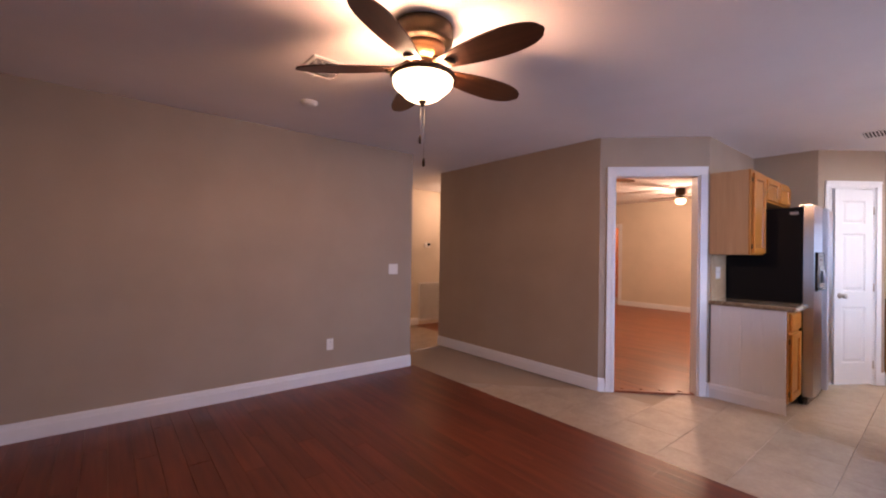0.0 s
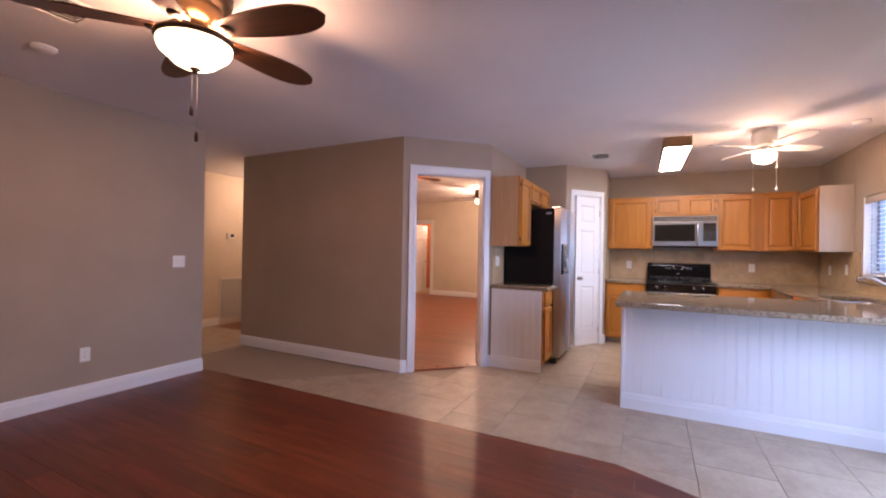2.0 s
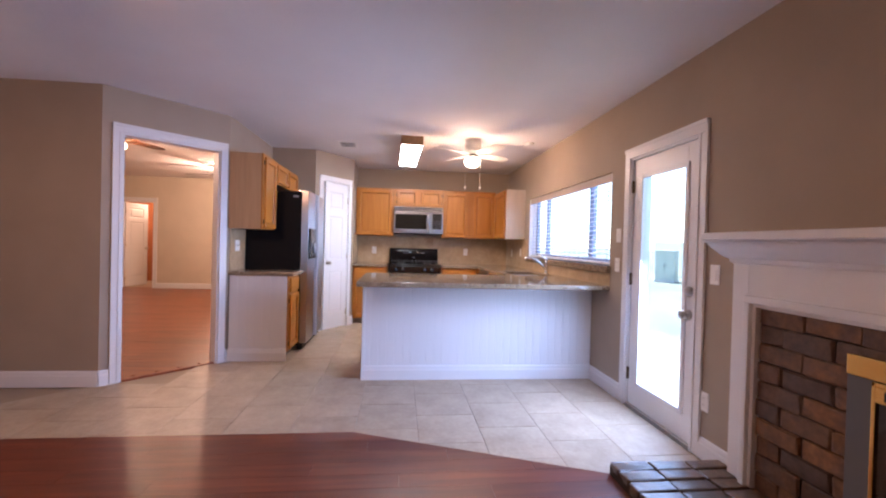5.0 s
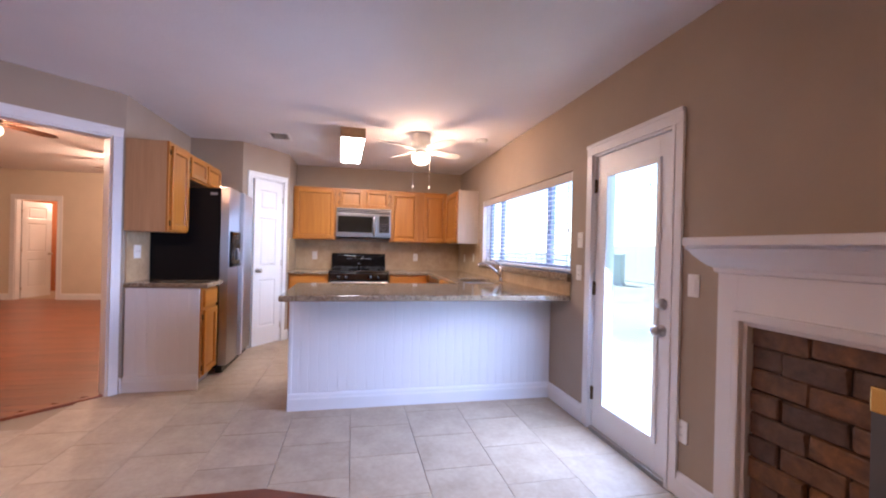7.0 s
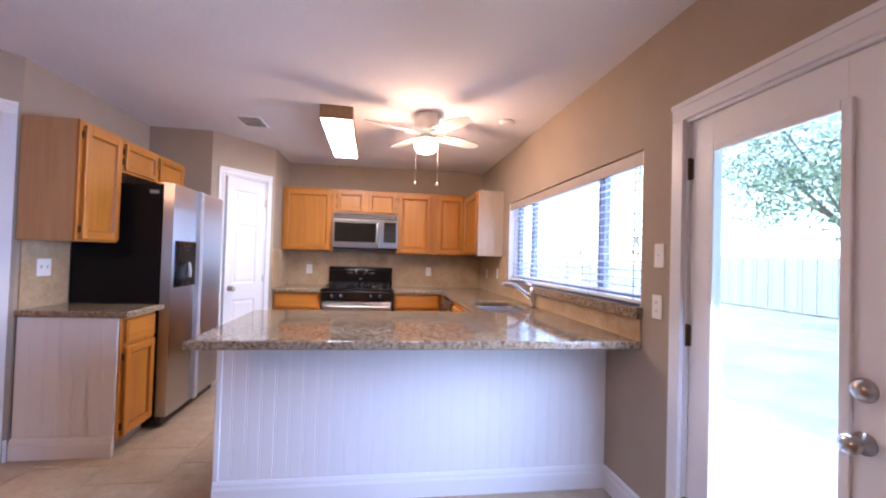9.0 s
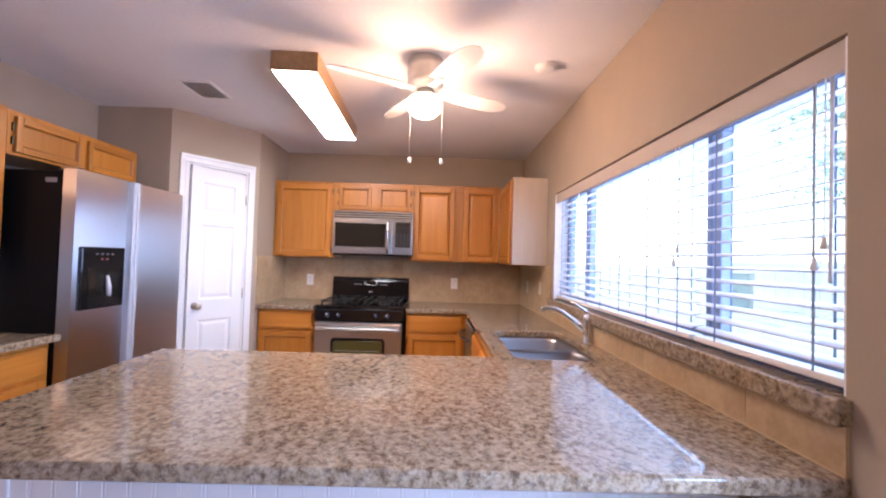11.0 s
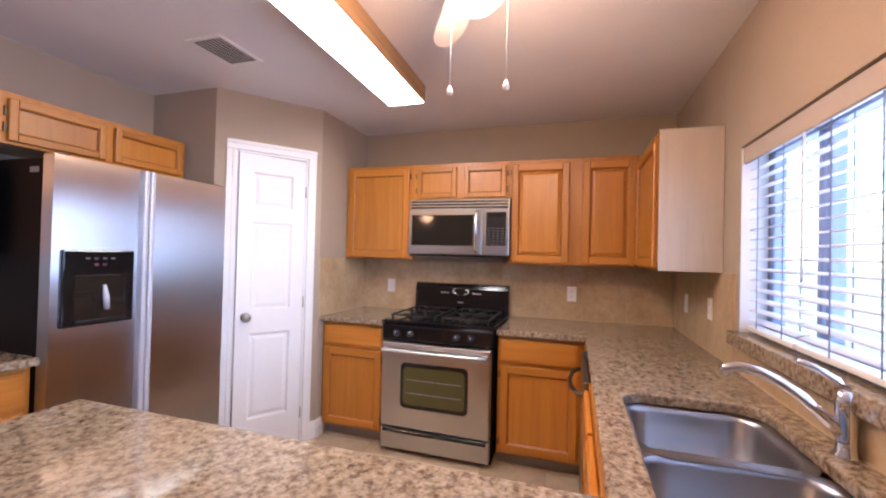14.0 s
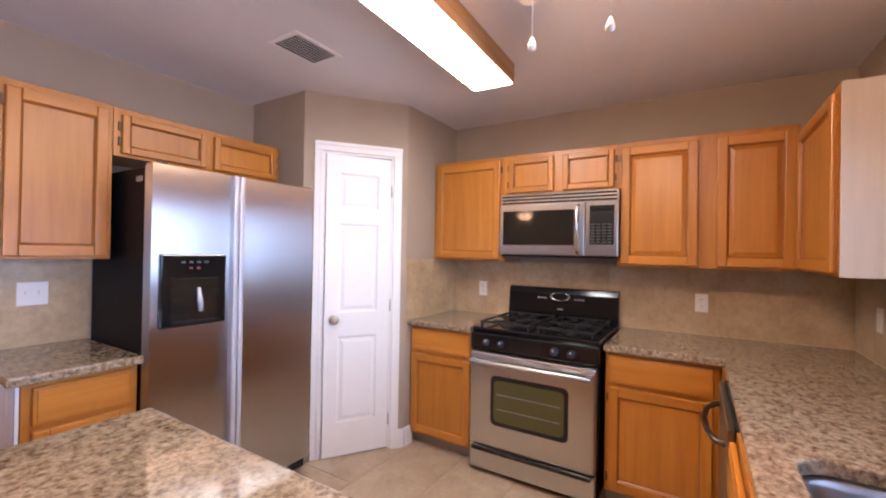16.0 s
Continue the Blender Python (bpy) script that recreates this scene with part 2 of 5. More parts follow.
def brickwork(name, rough, tint):
    m, nt, b = material(name, (0.16, 0.10, 0.07), rough)
    rnd = nt.nodes.new("ShaderNodeObjectInfo").outputs["Random"]
    tone = ramp(nt, rnd, [(0.0, (0.068, 0.044, 0.034)), (0.3, (0.095, 0.057, 0.036)), (0.6, (0.135, 0.075, 0.036)), (0.85, (0.190, 0.098, 0.038)), (1.0, (0.080, 0.052, 0.038))])
    v = coords(nt, (1, 1, 1), 19.0)
    f = noise_of(nt, v, 22, 6, 0.65)
    cloud = noise_of(nt, v, 7, 4, 0.6)
    tone = mixed(nt, ramp(nt, cloud, [(0.42, (0, 0, 0)), (0.66, (0.75,) * 3)]), tone, (0.078, 0.058, 0.052))
    c = mixed(nt, 1.0, tone, ramp(nt, f, [(0.3, tuple(0.55 * k for k in tint)), (0.7, tuple(1.35 * k for k in tint))]), "MULTIPLY")
    nt.links.new(c, b.inputs["Base Color"])
    bump(nt, b, f, 0.5, 0.006)
    return m


BRICK = brickwork("brown_brick", 0.62, (1.25, 1.05, 0.85))
HEARTHBRICK = brickwork("worn_hearth_brick", 0.30, (1.05, 1, 0.9))


def glowing(name, colour, strength):
    m, nt, b = material(name, (0.8, 0.8, 0.8), 0.3)
    b.inputs["Emission Color"].default_value = (*colour, 1)
    b.inputs["Emission Strength"].default_value = strength
    return m


BOWL = glowing("lit_frosted_bowl", (1.0, 0.62, 0.34), 1.8)
GLOBE = glowing("lit_frosted_globe", (1.0, 0.70, 0.46), 2.2)
ACRYLIC = glowing("lit_acrylic_panel", (1.0, 0.90, 0.82), 8.2)


def pane_glass():
    m = bpy.data.materials.new("window_glass")
    m.use_nodes = True
    nt = m.node_tree
    nt.nodes.clear()
    out = nt.nodes.new("ShaderNodeOutputMaterial")
    t = nt.nodes.new("ShaderNodeBsdfTransparent")
    t.inputs[0].default_value = (0.94, 0.97, 0.98, 1)
    g = nt.nodes.new("ShaderNodeBsdfGlossy")
    g.inputs["Roughness"].default_value = 0.02
    mx = nt.nodes.new("ShaderNodeMixShader")
    mx.inputs[0].default_value = 0.05
    nt.links.new(t.outputs[0], mx.inputs[1])
    nt.links.new(g.outputs[0], mx.inputs[2])
    nt.links.new(mx.outputs[0], out.inputs[0])
    return m


GLASS = pane_glass()


def slat_vinyl():
    m, nt, b = material("white_blind_slat", (0.64, 0.63, 0.65), 0.40)
    tr = nt.nodes.new("ShaderNodeBsdfTranslucent")
    tr.inputs[0].default_value = (0.75, 0.80, 0.90, 1)
    mx = nt.nodes.new("ShaderNodeMixShader")
    mx.inputs[0].default_value = 0.14
    nt.links.new(b.outputs[0], mx.inputs[1])
    nt.links.new(tr.outputs[0], mx.inputs[2])
    nt.links.new(mx.outputs[0], nt.nodes["Material Output"].inputs[0])
    return m


SLAT = slat_vinyl()


def outdoor(name, a, b_, scale, rough=0.9):
    m, nt, b = material(name, a, rough)
    v = coords(nt)
    f = noise_of(nt, v, scale, 8, 0.7)
    g = noise_of(nt, v, scale * 0.06, 3)
    c = mixed(nt, 0.4, ramp(nt, f, [(0.3, a), (0.7, b_)]), ramp(nt, g, [(0.35, a), (0.65, b_)]))
    nt.links.new(c, b.inputs["Base Color"])
    return m


GRASS = outdoor("dry_lawn", (0.045, 0.068, 0.050), (0.22, 0.215, 0.18), 2.2)
LEAF = outdoor("tree_leaves", (0.07, 0.10, 0.065), (0.13, 0.17, 0.115), 3.0, 0.6)
BARK = outdoor("grey_bark", (0.24, 0.21, 0.18), (0.34, 0.30, 0.26), 14.0)
lt = LEAF.node_tree
tl = lt.nodes.new("ShaderNodeBsdfTranslucent")
tl.inputs[0].default_value = (0.30, 0.38, 0.28, 1)
lm = lt.nodes.new("ShaderNodeMixShader")
lm.inputs[0].default_value = 0.5
lt.links.new(lt.nodes["Principled BSDF"].outputs[0], lm.inputs[1])
lt.links.new(tl.outputs[0], lm.inputs[2])
lt.links.new(lm.outputs[0], lt.nodes["Material Output"].inputs[0])
FENCE = outdoor("pale_fence_board", (0.55, 0.53, 0.49), (0.66, 0.63, 0.59), 6.0)
OLIVE = outdoor("pale_olive_painted_steel", (0.50, 0.515, 0.43), (0.55, 0.565, 0.475), 5.0, 0.6)
SHINGLE = outdoor("roof_shingle", (0.12, 0.10, 0.09), (0.20, 0.17, 0.15), 10.0)
STUCCO = outdoor("pale_siding", (0.52, 0.48, 0.42), (0.62, 0.58, 0.52), 7.0)

# ---- building helpers ----
def box(bm, x0, x1, y0, y1, z0, z1, bevel=0.0, m=None):
    v = [bm.verts.new(p) for p in ((x0, y0, z0), (x1, y0, z0), (x1, y1, z0), (x0, y1, z0), (x0, y0, z1), (x1, y0, z1), (x1, y1, z1), (x0, y1, z1))]
    f = [bm.faces.new([v[i] for i in q]) for q in ((3, 2, 1, 0), (4, 5, 6, 7), (0, 1, 5, 4), (1, 2, 6, 5), (2, 3, 7, 6), (3, 0, 4, 7))]
    if bevel:
        es = list({e for q in f for e in q.edges})
        r = bmesh.ops.bevel(bm, geom=es, offset=bevel, segments=2, affect="EDGES", profile=0.5)
        v = list({w for q in r["faces"] for w in q.verts} | {w for w in v if w.is_valid})
    if m is not None:
        bmesh.ops.transform(bm, matrix=m, verts=v)
    return bm


def prism(bm, outline, z0, z1):
    """A flat outline, counter-clockwise, raised from z0 to z1."""
    lo = [bm.verts.new((x, y, z0)) for x, y in outline]
    hi = [bm.verts.new((x, y, z1)) for x, y in outline]
    n = len(lo)
    bm.faces.new(lo[::-1])
    bm.faces.new(hi)
    for i in range(n):
        bm.faces.new((lo[i], lo[(i + 1) % n], hi[(i + 1) % n], hi[i]))
    return bm


def lathe(bm, profile, seg=32, m=None, smooth=True):
    """Profile of (radius, height) turned round z."""
    rings, made = [], []
    for r, z in profile:
        if r < 1e-5:
            rings.append([bm.verts.new((0, 0, z))])
        else:
            rings.append([bm.verts.new((r * math.cos(2 * math.pi * i / seg), r * math.sin(2 * math.pi * i / seg), z)) for i in range(seg)])
        made += rings[-1]
    for a, b in zip(rings, rings[1:]):
        for i in range(seg):
            j = (i + 1) % seg
            if len(a) == 1 and len(b) == 1:
                continue
            if len(a) == 1:
                f = bm.faces.new((a[0], b[j], b[i]))
            elif len(b) == 1:
                f = bm.faces.new((a[i], a[j], b[0]))
            else:
                f = bm.faces.new((a[i], a[j], b[j], b[i]))
            f.smooth = smooth
    if m is not None:
        bmesh.ops.transform(bm, matrix=m, verts=made)
    return bm


def tube(bm, points, radius, seg=10):
    """A round bar through points; radius may be a list, one for each point."""
    pts = [Vector(p) for p in points]
    rad = radius if isinstance(radius, (list, tuple)) else [radius] * len(pts)
    rings, ref = [], None
    for i, p in enumerate(pts):
        d = (pts[min(i + 1, len(pts) - 1)] - pts[max(i - 1, 0)]).normalized()
        if ref is None:
            ref = d.orthogonal().normalized()
        ref = (ref - d * ref.dot(d)).normalized()
        side = d.cross(ref)
        rings.append([bm.verts.new(p + (ref * math.cos(2 * math.pi * k / seg) + side * math.sin(2 * math.pi * k / seg)) * rad[i]) for k in range(seg)])
    for a, b in zip(rings, rings[1:]):
        for k in range(seg):
            f = bm.faces.new((a[k], a[(k + 1) % seg], b[(k + 1) % seg], b[k]))
            f.smooth = True
    bm.faces.new(rings[0][::-1])
    bm.faces.new(rings[-1])
    return bm


def mesh_of(name, bm, mat):
    me = bpy.data.meshes.new(name)
    bmesh.ops.recalc_face_normals(bm, faces=bm.faces)
    bm.to_mesh(me)
    bm.free()
    me.materials.append(mat)
    return me


def part(name, bm, mat, parent=None, label="", m=None):
    ob = new(name, mesh_of(name, bm, mat))
    ob.parent = parent
    if m is not None:
        ob.matrix_basis = m
    return tagged(ob, label)


def piece(name, me, parent, m):
    ob = new(name, me)
    ob.parent = parent
    ob.matrix_basis = m
    return ob


def thing(name, m, label, category, group="", kind=""):
    ob = new(name)
    ob.matrix_basis = m
    ob.empty_display_size = 0.1
    return tagged(ob, label, category, group, kind)


def solid(name, bm, mat, label, category, group="", kind="", m=None):
    ob = part(name, bm, mat, None, "", m)
    return tagged(ob, label, category, group, kind)


def B(*a, **k):
    return box(bmesh.new(), *a, **k)


def frame_of(a, b):
    """Pose with x along a to b on the floor and y to its left."""
    d = math.degrees(math.atan2(b[1] - a[1], b[0] - a[0]))
    return pose(a[0], a[1], 0, 0, 0, d), math.hypot(b[0] - a[0], b[1] - a[1])


WALL_H = 2.72


def wall(name, a, b, thick=0.12, holes=(), mat=None, label="smooth taupe painted wall"):
    """A wall from a to b; the room lies to the right of that line. Holes: (s0, s1, z0, z1)."""
    m, length = frame_of(a, b)
    bm = bmesh.new()
    cuts = sorted({0.0, length, *(h[0] for h in holes), *(h[1] for h in holes)})
    for s0, s1 in zip(cuts, cuts[1:]):
        inside = [h for h in holes if h[0] <= s0 + 1e-6 and h[1] >= s1 - 1e-6]
        z = 0.0
        for h in sorted(inside, key=lambda q: q[2]):
            if h[2] > z:
                box(bm, s0, s1, 0, thick, z, h[2])
            z = h[3]
        box(bm, s0, s1, 0, thick, z, WALL_H)
    bmesh.ops.remove_doubles(bm, verts=bm.verts, dist=1e-5)
    return solid(name, bm, mat or WALL, label, "wall", kind="structure", m=m)


BASE_PROFILE = ((0.0, 0.0), (0.016, 0.0), (0.016, 0.085), (0.012, 0.098), (0.011, 0.112), (0.006, 0.125), (0.0, 0.128))


def baseboard(a, b, mat=None, height=1.0):
    """Moulded skirting along a to b, standing out to the right of that line."""
    m, length = frame_of(a, b)
    bm = bmesh.new()
    ends = []
    for s in (0, length):
        ends.append([bm.verts.new((s, -y, z * height)) for y, z in BASE_PROFILE])
    n = len(BASE_PROFILE)
    for i in range(n):
        bm.faces.new((ends[0][i], ends[0][(i + 1) % n], ends[1][(i + 1) % n], ends[1][i]))
    bm.faces.new(ends[0])
    bm.faces.new(ends[1][::-1])
    return solid("baseboard", bm, mat or TRIM, "white moulded baseboard along the wall", "baseboard", kind="structure", m=m)


def casing(name, m, s0, s1, top, width=0.07, label="white moulded door casing", depth=0.12):
    """Trim round an opening s0..s1 up to top, with jambs through the wall; the room lies at -y."""
    t = thing(name, m, label, "door frame", kind="structure")
    for x0, x1 in ((s0 - width, s0), (s1, s1 + width)):
        bm = bmesh.new()
        box(bm, x0, x1, -0.016, 0.0, 0, top, 0.003)
        inner = x1 - 0.022 if x1 == s0 else x0
        box(bm, inner, inner + 0.022, -0.021, -0.0155, 0, top, 0.002)
        part("casing_leg", bm, TRIM, t)
    bm = bmesh.new()
    box(bm, s0 - width, s1 + width, -0.017, 0.0, top, top + width, 0.003)
    box(bm, s0 - width, s1 + width, -0.024, -0.0165, top + width - 0.02, top + width + 0.004, 0.002)
    part("casing_head", bm, TRIM, t)
    for x0, x1 in ((s0 - 0.001, s0 + 0.014), (s1 - 0.014, s1 + 0.001)):
        part("jamb", B(x0, x1, -0.002, depth, 0, top), TRIM, t)
    part("jamb_head", B(s0 + 0.014, s1 - 0.014, -0.002, depth, top - 0.014, top + 0.001), TRIM, t)
    return t


# ---- structure ----
YR, XB, CEILING = -1.79, 7.05, 2.44
DOOR_X0, DOOR_X1, DOOR_TOP = 2.495, 3.245, 1.935
WIN_X0, WIN_X1, WIN_Z0, WIN_Z1 = 3.55, 5.82, 1.07, 1.885

wall("wall_grey", (-0.5, 4.21), (2.79, 4.21))
wall("wall_west", (-0.5, YR), (-0.5, 4.33))
wall("wall_patio", (XB, YR), (-0.62, YR), 0.16,
     ((XB - DOOR_X1, XB - DOOR_X0, 0, DOOR_TOP), (XB - WIN_X1, XB - WIN_X0, WIN_Z0, WIN_Z1), (XB - 1.55, XB - 0.75, 0.07, 0.80)))
wall("wall_range", (XB, 0.72), (XB, -1.95))
wall("wall_pantry_return", (6.355, 0.72), (7.17, 0.72))
wall("wall_pantry_door", (5.80, 1.156), (6.355, 0.72), 0.10, ((0.125, 0.605, 0, 2.055),))
wall("wall_pantry_side", (5.80, 1.71), (5.80, 1.156))
wall("wall_fridge", (4.444, 1.711), (5.92, 1.711))
wall("wall_angled_door", (3.745, 2.42), (4.444, 1.711), 0.12, ((0.135, 0.905, 0, 2.08),))
wall("wall_taupe", (3.745, 4.885), (3.745, 2.42))
wall("wall_hall_south", (6.1, 4.885), (3.865, 4.885), mat=CREAM, label="warm cream hall wall")
wall("wall_hall_north", (2.79, 6.35), (6.1, 6.35), mat=CREAM, label="warm cream hall wall")
wall("wall_hall_west", (2.79, 4.33), (2.79, 6.47), mat=CREAM, label="warm cream hall wall")
wall("wall_far_south", (10.72, 1.85), (4.62, 1.85), 0.10, mat=CREAM, label="warm cream bedroom wall")
wall("wall_far_east", (10.6, 7.6), (10.6, 1.75), 0.12, ((1.03, 1.76, 0, 2.05),), CREAM, "warm cream bedroom wall with a doorway")
wall("wall_far_north", (6.10, 7.6), (13.0, 7.6), mat=CREAM, label="warm cream bedroom wall")
wall("wall_far_west", (6.22, 4.765), (6.22, 7.6), mat=CREAM, label="warm cream bedroom wall")
wall("wall_bath_east", (12.3, 7.6), (12.3, 5.0), mat=ORANGEWALL, label="terracotta painted bathroom wall")
wall("wall_bath_south", (12.3, 5.4), (10.72, 5.4), mat=CREAM, label="warm cream bathroom wall")

bm = prism(bmesh.new(), ((-0.62, -1.95), (7.17, -1.95), (7.17, 1.80), (4.50, 1.80), (3.83, 2.47), (3.83, 4.80), (6.16, 4.80), (6.16, 6.47), (-0.62, 6.47)), CEILING, CEILING + 0.12)
solid("ceiling", bm, CEIL, "off-white lightly textured ceiling", "ceiling", kind="structure")
bm = prism(bmesh.new(), ((3.9, 1.78), (13.0, 1.78), (13.0, 7.7), (6.12, 7.7), (6.12, 4.86), (3.8, 4.86), (3.8, 2.4)), 2.65, 2.735)
solid("ceiling_far_room", bm, CEIL, "off-white bedroom ceiling", "ceiling", kind="structure")
# slab out of view, added over the whole house to block the sun
solid("roof", B(-1.1, 13.4, -2.02, 8.1, 2.75, 2.9), SHINGLE, "unseen flat roof slab added to keep the sun out", "roof", kind="structure")
solid("floor", B(-0.62, 13.0, -1.95, 7.72, -0.16, -0.012), GROUT, "beige grout bed under tiles and planks", "floor", kind="structure")

for a, b in (((-0.5, 4.21), (2.79, 4.21)), ((2.79, 4.21), (2.79, 6.35)), ((-0.5, YR), (-0.5, 4.21)), ((3.745, 4.885), (3.745, 2.42)),
             ((2.79, 6.35), (4.44, 6.35)), ((5.1, 6.35), (6.1, 6.35)), ((3.85, YR), (DOOR_X1 + 0.085, YR)), ((DOOR_X0 - 0.07, YR), (2.17, YR)),
             ((10.6, 7.6), (10.6, 6.65)), ((10.6, 5.76), (10.6, 1.85)), ((10.6, 1.85), (4.62, 1.85)), ((6.22, 4.8), (6.22, 7.6)),
             ((3.745, 2.42), (3.789, 2.375)), ((6.31, 0.755), (6.355, 0.72)), ((6.355, 0.72), (6.44, 0.72)), ((6.1, 4.885), (3.745, 4.885)), ((0.15, YR), (-0.5, YR)), ((4.432, 1.723), (4.444, 1.711))):
    baseboard(a, b)

M_ANGLED, _ = frame_of((3.745, 2.42), (4.444, 1.711))
casing("door_1", M_ANGLED, 0.135, 0.905, 2.08, 0.068, "white moulded casing of a cased opening to the bedroom")
M_PANTRY, _ = frame_of((5.80, 1.156), (6.355, 0.72))
casing("door_2", M_PANTRY, 0.125, 0.605, 2.055, 0.058, "white casing round the pantry door", 0.10)
M_PATIO, _ = frame_of((XB, YR), (-0.62, YR))
casing("door_3", M_PATIO, XB - DOOR_X1, XB - DOOR_X0, DOOR_TOP, 0.075, "white moulded casing round the patio door", 0.16)
M_FAR, _ = frame_of((10.6, 7.6), (10.6, 1.75))
casing("door_4", M_FAR, 1.03, 1.76, 2.05, 0.085, "white casing of the bedroom doorway")
solid("threshold", B(0.149, 0.891, 0.02, 0.075, -0.012, 0.010, bevel=0.004), FARWOOD, "dark wooden threshold strip in the doorway", "threshold", kind="structure", m=M_ANGLED)
solid("threshold", B(XB - DOOR_X1 + 0.015, XB - DOOR_X0 - 0.015, -0.01, 0.17, -0.012, 0.022, bevel=0.004), NICKEL, "worn metal threshold under the patio door", "threshold", kind="structure", m=M_PATIO)

# ---- patio door ----
def patio_door():
    # local x runs toward the hinge side less wall start; y = 0 at the room face
    w, h = DOOR_X1 - DOOR_X0 - 0.034, DOOR_TOP - 0.03
    t = thing("patio_door", M_PATIO @ pose(XB - DOOR_X1 + 0.017, 0.012, 0.012), "white patio door with one full-height glass pane", "door", kind="structure")
    g0, g1, z0, z1 = 0.118, w - 0.105, 0.185, h - 0.145
    part("stile", B(0, g0, 0, 0.044, 0, h, bevel=0.002), TRIM, t)
    part("stile", B(g1, w, 0, 0.044, 0, h, bevel=0.002), TRIM, t)
    part("bottom_rail", B(g0, g1, 0, 0.044, 0, z0), TRIM, t)
    part("top_rail", B(g0, g1, 0, 0.044, z1, h), TRIM, t)
    bead = bmesh.new()
    for a in ((g0 - 0.02, g0 + 0.012, z0 - 0.02, z1 + 0.02), (g1 - 0.012, g1 + 0.02, z0 - 0.02, z1 + 0.02)):
        box(bead, a[0], a[1], -0.010, 0.003, a[2], a[3], 0.004)
    for a in ((g0 + 0.012, g1 - 0.012, z0 - 0.02, z0 + 0.012), (g0 + 0.012, g1 - 0.012, z1 - 0.012, z1 + 0.02)):
        box(bead, a[0], a[1], -0.010, 0.003, a[2], a[3], 0.004)
    part("glazing_bead", bead, TRIM, t)
    gl = part("pane", B(g0, g1, 0.018, 0.024, z0, z1), GLASS, t)
    gl.visible_shadow = False
    for z in (0.24, 0.98, 1.70):
        bm = B(-0.016, 0.012, -0.006, 0.0, z - 0.045, z + 0.045, bevel=0.001)
        lathe(bm, ((0, -0.048), (0.007, -0.048), (0.007, 0.048), (0, 0.048)), 10, pose(-0.004, -0.008, z))
        part("hinge", bm, HINGE, t, "aged metal hinge")
    for z, prof, label in ((0.955, ((0, 0), (0.033, 0), (0.033, 0.008), (0.026, 0.014), (0.022, 0.026), (0, 0.028)), "satin nickel deadbolt"),
                           (0.81, ((0, 0), (0.031, 0), (0.031, 0.006), (0.013, 0.010), (0.012, 0.030), (0.024, 0.038), (0.028, 0.050), (0.025, 0.062), (0, 0.068)), "satin nickel door knob")):
        part("deadbolt" if z > 0.9 else "door_knob", lathe(bmesh.new(), prof, 24, pose(w - 0.055, 0, z, 90)), NICKEL, t, label)
    return t


patio_door()

# ---- window with sill and blind ----
def kitchen_window():
    t = thing("window_1", pose(0, YR, 0), "white vinyl sliding window over the sink", "window", kind="structure")
    y0, y1 = -0.15, -0.105
    for x0, x1, z0, z1 in ((WIN_X0, WIN_X1, WIN_Z0, WIN_Z0 + 0.05), (WIN_X0, WIN_X1, WIN_Z1 - 0.045, WIN_Z1), (WIN_X0, WIN_X0 + 0.05, WIN_Z0 + 0.05, WIN_Z1 - 0.045),
                           (WIN_X1 - 0.05, WIN_X1, WIN_Z0 + 0.05, WIN_Z1 - 0.045), (4.105, 4.132, WIN_Z0 + 0.05, WIN_Z1 - 0.045), (4.156, 4.185, WIN_Z0 + 0.05, WIN_Z1 - 0.045), (5.365, 5.392, WIN_Z0 + 0.05, WIN_Z1 - 0.045), (5.416, 5.445, WIN_Z0 + 0.05, WIN_Z1 - 0.045)):
        part("window_frame", B(x0, x1, y0, y1, z0, z1, bevel=0.004), VINYL, t)
    for x0, x1 in ((WIN_X0 + 0.05, 4.105), (4.132, 4.156), (4.185, 5.365), (5.392, 5.416), (5.445, WIN_X1 - 0.05)):
        p = part("pane", B(x0, x1, -0.130, -0.124, WIN_Z0 + 0.05, WIN_Z1 - 0.045), GLASS, t)
        p.visible_shadow = False


kitchen_window()
solid("window_sill", B(WIN_X0 - 0.015, WIN_X1 + 0.05, YR - 0.10, YR + 0.035, 1.012, 1.072, bevel=0.005), GRANITE, "speckled granite window sill ledge", "window sill", kind="structure")


